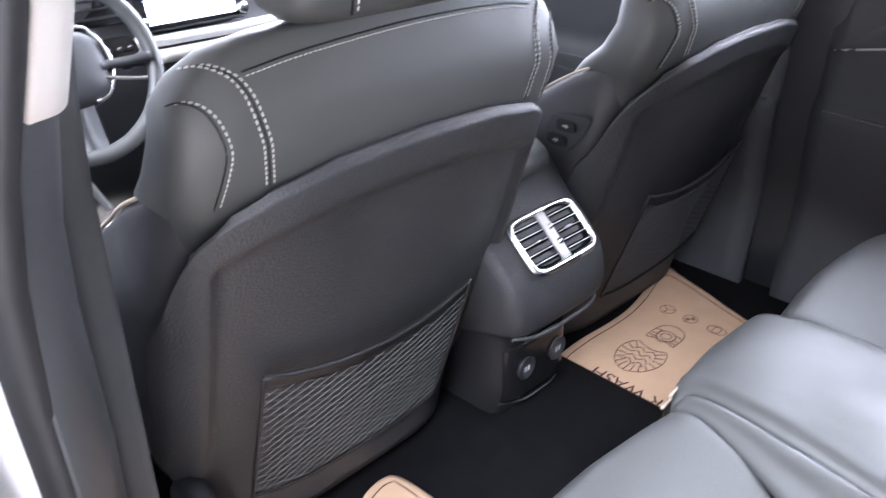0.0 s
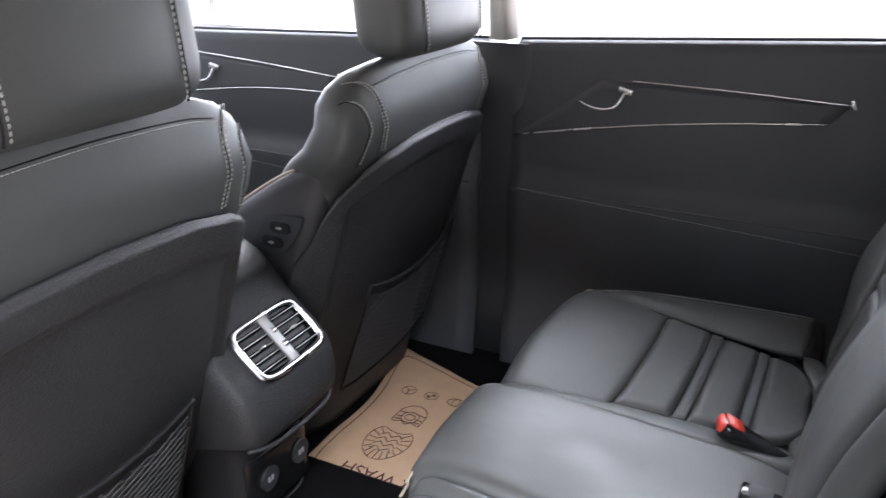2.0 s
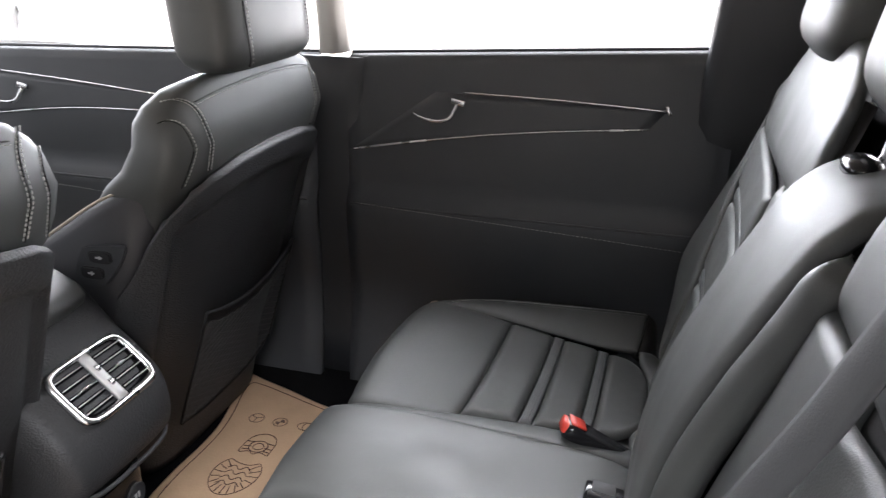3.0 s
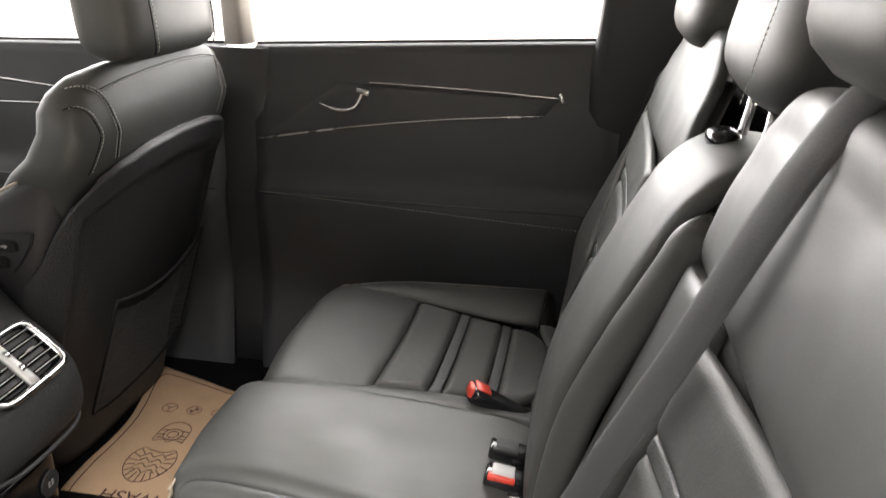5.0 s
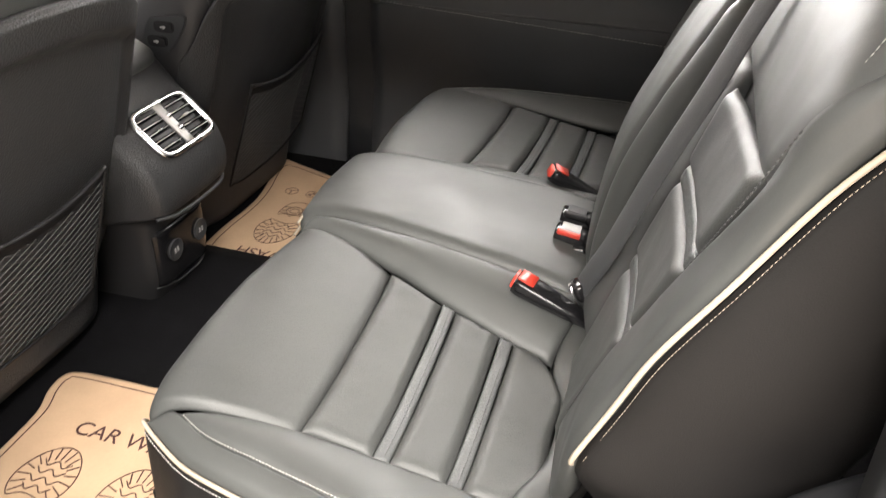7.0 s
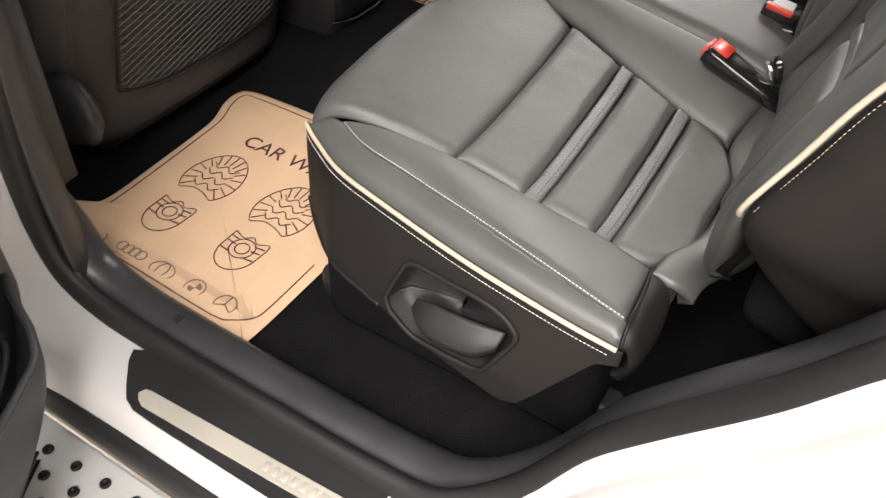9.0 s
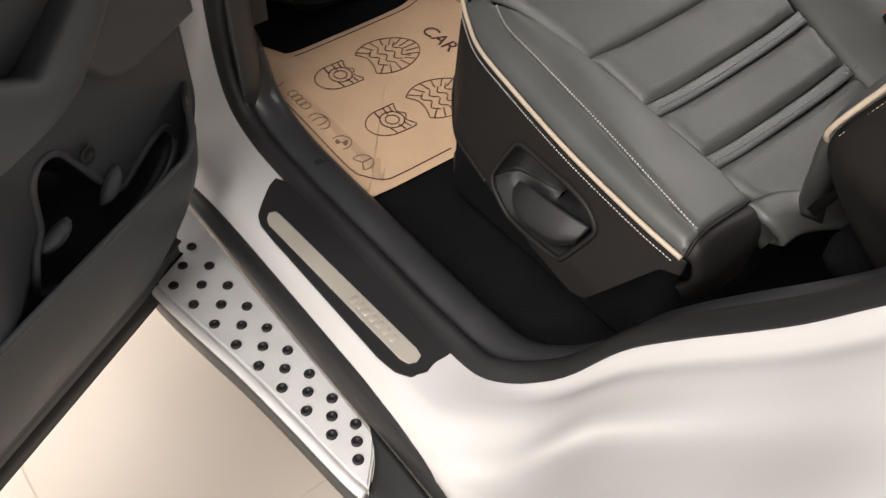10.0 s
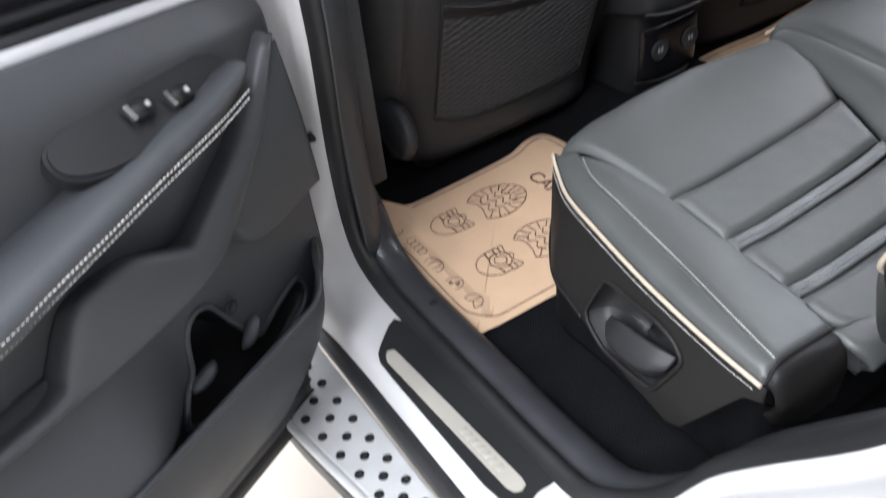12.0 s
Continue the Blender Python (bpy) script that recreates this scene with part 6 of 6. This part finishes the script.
secs = [[tuple(W @ Vector((x, y - 0.005, h))) for x, y in squircle(w, w2, 32, 2.8)] for w, w2, h in ((0.066, 0.058, -0.05), (0.082, 0.070, -0.02), (0.078, 0.066, 0.0), (0.06, 0.05, 0.012), (0.02, 0.02, 0.016))]
loft("hub", secs, PLASTIC, wheel_, "black airbag hub")
for a0 in (0, math.pi, -math.pi / 2):
    sweep("spoke", [R(a0, 0.06, -0.01), R(a0, 0.12, -0.012), R(a0, 0.156, -0.004)], [(-0.028, -0.006), (0.028, -0.006), (0.024, 0.006), (-0.024, 0.006)], PLASTIC, wheel_, 10)
for k in range(2):
    for j in range(3):
        plate("wheel_button", squircle(0.010, 0.006, 16, 4), 0, 0.004, GLOSS_BLACK, wheel_, to=W @ pose(0.105 + 0.020 * (j - 1), 0.016 - 0.017 * k, -0.003))
        plate("button_mark", [(-0.003, -0.0012), (0.003, -0.0012), (0.003, 0.0012), (-0.003, 0.0012)], 0.004, 0.0046, ICON, wheel_, to=W @ pose(0.105 + 0.020 * (j - 1), 0.016 - 0.017 * k, -0.003))
lathe("start_button", [(0.0, -0.012), (0.014, -0.012), (0.016, -0.008), (0.022, -0.006), (0.024, 0.0)], (-0.208, 1.312, 0.928), CHROME, dash, "y", 24, "round start button")
# unidentified bright mark, drawn as an added silver strip
tube("knee_strip", [(-0.362, 1.30, 0.737), (-0.335, 1.31, 0.680), (-0.302, 1.32, 0.614)], 0.008, ALUMINIUM, dash, 16, 8, label="bright silver strip low on the dash")
plate("control_pad", squircle(0.040, 0.026, 28, 3.5), 0, 0.006, GLOSS_BLACK, wheel_, "gloss black control pad", bevel=0.002, to=W @ pose(0.103, 0.012, -0.010))
sweep("spoke_trim", [R(-0.42, 0.062, 0.004), R(-0.36, 0.10, 0.002), R(-0.30, 0.148, -0.002)], [(-0.006, -0.003), (0.006, -0.003), (0.005, 0.003), (-0.005, 0.003)], CHROME, wheel_, 14, label="silver spoke trim")
sweep("hub_trim", [R(a, 0.082 if abs(math.cos(a)) > 0.5 else 0.074, 0.003) for a in np.linspace(-1.1, 1.1, 9)], [(-0.004, -0.002), (0.004, -0.002), (0.003, 0.003), (-0.003, 0.003)], CHROME, wheel_, 30, label="silver hub surround")
tube("column_stalk", [(-0.36, 1.20, 0.96), (-0.30, 1.19, 0.955), (-0.22, 1.18, 0.95)], 0.008, RUBBER, wheel_, 12, 8)


# ---- paper floor mats ----
def mat_print(to, paper):
    """Words, two pairs of shoe soles, a border and a row of emblems reduced to plain shapes."""
    def line(name, pts, w=0.0016, closed=False, ink=INK, n=None, up=0.0011):
        return sweep(name, [to @ Vector((x, y, up)) for x, y in pts], [(-w / 2, 0), (w / 2, 0), (w / 2, 0.0005), (-w / 2, 0.0005)], ink, paper, n or max(20, 4 * len(pts)), closed)

    cu = bpy.data.curves.new("words", "FONT")
    cu.body, cu.size, cu.align_x, cu.align_y, cu.extrude = "CAR WASH", 0.040, "CENTER", "CENTER", 0.0002
    tmp = bpy.data.objects.new("words", cu)
    scene.collection.objects.link(tmp)
    me = bpy.data.meshes.new_from_object(tmp.evaluated_get(bpy.context.evaluated_depsgraph_get()))
    bpy.data.objects.remove(tmp)
    me.transform(to @ Matrix.Translation((0.0, 0.128, 0.0014)))
    me.materials.clear()
    me.materials.append(INK)
    put("printed_lettering", me, paper, "dark printed words CAR WASH")
    for fx in (-0.078, 0.062):
        # front of the sole
        c = (fx, 0.030)
        oval = [(c[0] + 0.046 * math.cos(a) * (1 - 0.12 * math.sin(a)), c[1] + 0.058 * math.sin(a)) for a in np.linspace(math.radians(-52), math.radians(232), 34)]
        line("sole_outline", oval)
        for a in np.linspace(math.radians(-45), math.radians(225), 15):
            line("tread_bar", [(c[0] + 0.026 * math.cos(a), c[1] + 0.032 * math.sin(a)), (c[0] + 0.044 * math.cos(a) * (1 - 0.12 * math.sin(a)), c[1] + 0.056 * math.sin(a))], 0.0018, n=3)
        for k in range(4):
            line("tread_wave", [(c[0] + 0.024 * t, c[1] - 0.024 + 0.016 * k + 0.005 * math.cos(6 * t)) for t in np.linspace(-1, 1, 12)], 0.0018)
        line("sole_waist", [(c[0] - 0.030, c[1] - 0.046), (c[0] - 0.012, c[1] - 0.036), (c[0] + 0.010, c[1] - 0.038), (c[0] + 0.030, c[1] - 0.046)])
        # heel
        h = (fx, -0.072)
        heel = [(h[0] + 0.031 * math.cos(a), h[1] - 0.002 + 0.036 * math.sin(a)) for a in np.linspace(math.radians(180), math.radians(360), 18)]
        line("heel_outline", [(h[0] - 0.031, h[1] + 0.030)] + heel + [(h[0] + 0.031, h[1] + 0.030), (h[0] + 0.012, h[1] + 0.024), (h[0], h[1] + 0.032), (h[0] - 0.012, h[1] + 0.024), (h[0] - 0.030, h[1] + 0.030)], n=80)
        for q in (0.35, 0.62):
            line("heel_ring", [(h[0] + 0.031 * q * math.cos(a), h[1] + 0.006 + 0.030 * q * math.sin(a)) for a in np.linspace(0, 2 * math.pi, 20)], 0.0018)
        for dy in (-0.006, 0.010, 0.020):
            line("heel_bar", [(h[0] - 0.029, h[1] + dy), (h[0] - 0.014, h[1] + dy - 0.002)], 0.0022, n=3)
            line("heel_bar", [(h[0] + 0.014, h[1] + dy - 0.002), (h[0] + 0.029, h[1] + dy)], 0.0022, n=3)
    for k, x in enumerate((-0.128, -0.062, 0.0, 0.060, 0.114)):
        y = -0.158
        rx, ry = ((0.017, 0.011), (0.0, 0.0), (0.020, 0.014), (0.015, 0.015), (0.016, 0.016))[k]
        if k == 1:
            for j in range(4):
                line("emblem", [(x - 0.018 + 0.012 * j + 0.008 * math.cos(a), y + 0.004 + 0.008 * math.sin(a)) for a in np.linspace(0, 2 * math.pi, 16)], 0.0016, ink=GREY_INK)
            line("emblem_bar", [(x - 0.02, y - 0.012), (x + 0.02, y - 0.012)], 0.004, ink=GREY_INK, n=3)
        else:
            line("emblem", [(x + rx * math.cos(a), y + ry * math.sin(a)) for a in np.linspace(0, 2 * math.pi, 22)], 0.0016, ink=GREY_INK)
            if k == 0:
                line("emblem_bar", [(x - 0.015, y - 0.018), (x + 0.015, y - 0.018)], 0.004, ink=GREY_INK, n=3)
            if k == 2:
                line("emblem", [(x + 0.008 * math.cos(a), y + 0.013 * math.sin(a)) for a in np.linspace(0, 2 * math.pi, 16)], 0.0016, ink=GREY_INK)
            if k == 3:
                for a0 in (0, math.pi):
                    plate("emblem_quarter", [(x, y)] + [(x + 0.010 * math.cos(a0 + a), y + 0.010 * math.sin(a0 + a)) for a in np.linspace(0, math.pi / 2, 6)], 0.0011, 0.0016, GREY_INK, paper, to=to)
            if k == 4:
                for a in (90, 210, 330):
                    line("emblem_arm", [(x, y), (x + 0.015 * math.cos(radians(a)), y + 0.015 * math.sin(radians(a)))], 0.002, ink=GREY_INK, n=3)


def paper_mat(outline, border, print_to, label, lift):
    mat_ = thing("paper_mat", label, "floor mat", (outline[0][0], outline[0][1], 0.43), group="paper floor mats")
    run = spline([(x, y, 0) for x, y in outline], 90, True)
    cx, cy = run[:, 0].mean(), run[:, 1].mean()
    rows = []
    for q, low in ((0.02, 0.0012), (0.6, 0.0012), (1.0, 0.0012), (1.0, 0.0), (0.97, 0), (0.9, 0), (0.75, 0), (0.5, 0), (0.25, 0), (0.02, 0)):
        rows.append([(cx + (x - cx) * q, cy + (y - cy) * q, lift(cx + (x - cx) * q, cy + (y - cy) * q) - low) for x, y, _ in run])
    paper = loft("paper", rows, PAPER, mat_, "brown kraft paper sheet")
    b = spline([(x, y, 0) for x, y in border], 120)
    sweep("border_line", [(x, y, lift(x, y) + 0.0008) for x, y, _ in b], [(-0.0009, 0), (0.0009, 0), (0.0009, 0.0005), (-0.0009, 0.0005)], INK, paper, straight=True)
    mat_print(print_to, paper)
    return mat_


flat = lambda x, y: 0.4285
near_lift = lambda x, y: 0.4285 + 0.045 * smooth(0.36, 0.46, y) * smooth(-0.60, -0.70, x) + 0.004 * smooth(-0.66, -0.715, x)
near_outline = [(-0.708, 0.050), (-0.716, 0.046), (-0.714, 0.10), (-0.706, 0.25), (-0.700, 0.36), (-0.700, 0.430), (-0.690, 0.440), (-0.665, 0.432), (-0.640, 0.412), (-0.60, 0.408), (-0.52, 0.410), (-0.42, 0.414), (-0.37, 0.420), (-0.33, 0.436), (-0.295, 0.440), (-0.275, 0.425), (-0.268, 0.36), (-0.266, 0.20), (-0.268, 0.06), (-0.28, 0.046), (-0.40, 0.048), (-0.60, 0.050)]
near_border = [(-0.55, 0.066), (-0.64, 0.066), (-0.668, 0.070), (-0.688, 0.090), (-0.697, 0.12), (-0.692, 0.25), (-0.688, 0.36), (-0.684, 0.415), (-0.655, 0.412), (-0.632, 0.398), (-0.58, 0.396), (-0.44, 0.401), (-0.37, 0.406), (-0.325, 0.422), (-0.295, 0.424), (-0.285, 0.40), (-0.282, 0.25), (-0.282, 0.10)]
NEAR_PRINT = Matrix.Translation((-0.515, 0.232, 0.4285)) @ Matrix(((0, 1, 0, 0), (-1, 0, 0, 0), (0, 0, 1, 0), (0, 0, 0, 1)))
paper_mat(near_outline, near_border, NEAR_PRINT, "brown paper mat with shoe prints in the near footwell", near_lift)
far_outline = [(0.085, 0.03), (0.082, 0.20), (0.086, 0.36), (0.098, 0.405), (0.130, 0.430), (0.165, 0.446), (0.25, 0.450), (0.33, 0.445), (0.40, 0.446), (0.47, 0.458), (0.54, 0.476), (0.60, 0.488), (0.626, 0.482), (0.612, 0.44), (0.585, 0.36), (0.555, 0.28), (0.535, 0.20), (0.52, 0.04), (0.30, 0.035)]
far_border = [(0.100, 0.06), (0.098, 0.20), (0.102, 0.35), (0.116, 0.392), (0.165, 0.428), (0.25, 0.434), (0.33, 0.430), (0.40, 0.431), (0.47, 0.442), (0.55, 0.462), (0.59, 0.462), (0.588, 0.43), (0.57, 0.37), (0.54, 0.28), (0.52, 0.20), (0.508, 0.06)]
FAR_PRINT = Matrix.Translation((0.305, 0.270, 0.4285)) @ Matrix(((0, -1, 0, 0), (1, 0, 0, 0), (0, 0, 1, 0), (0, 0, 0, 1)))
far_lift = lambda x, y: 0.4285 + 0.0 * x
paper_mat(far_outline, far_border, FAR_PRINT, "brown paper mat with shoe prints in the far footwell", far_lift)
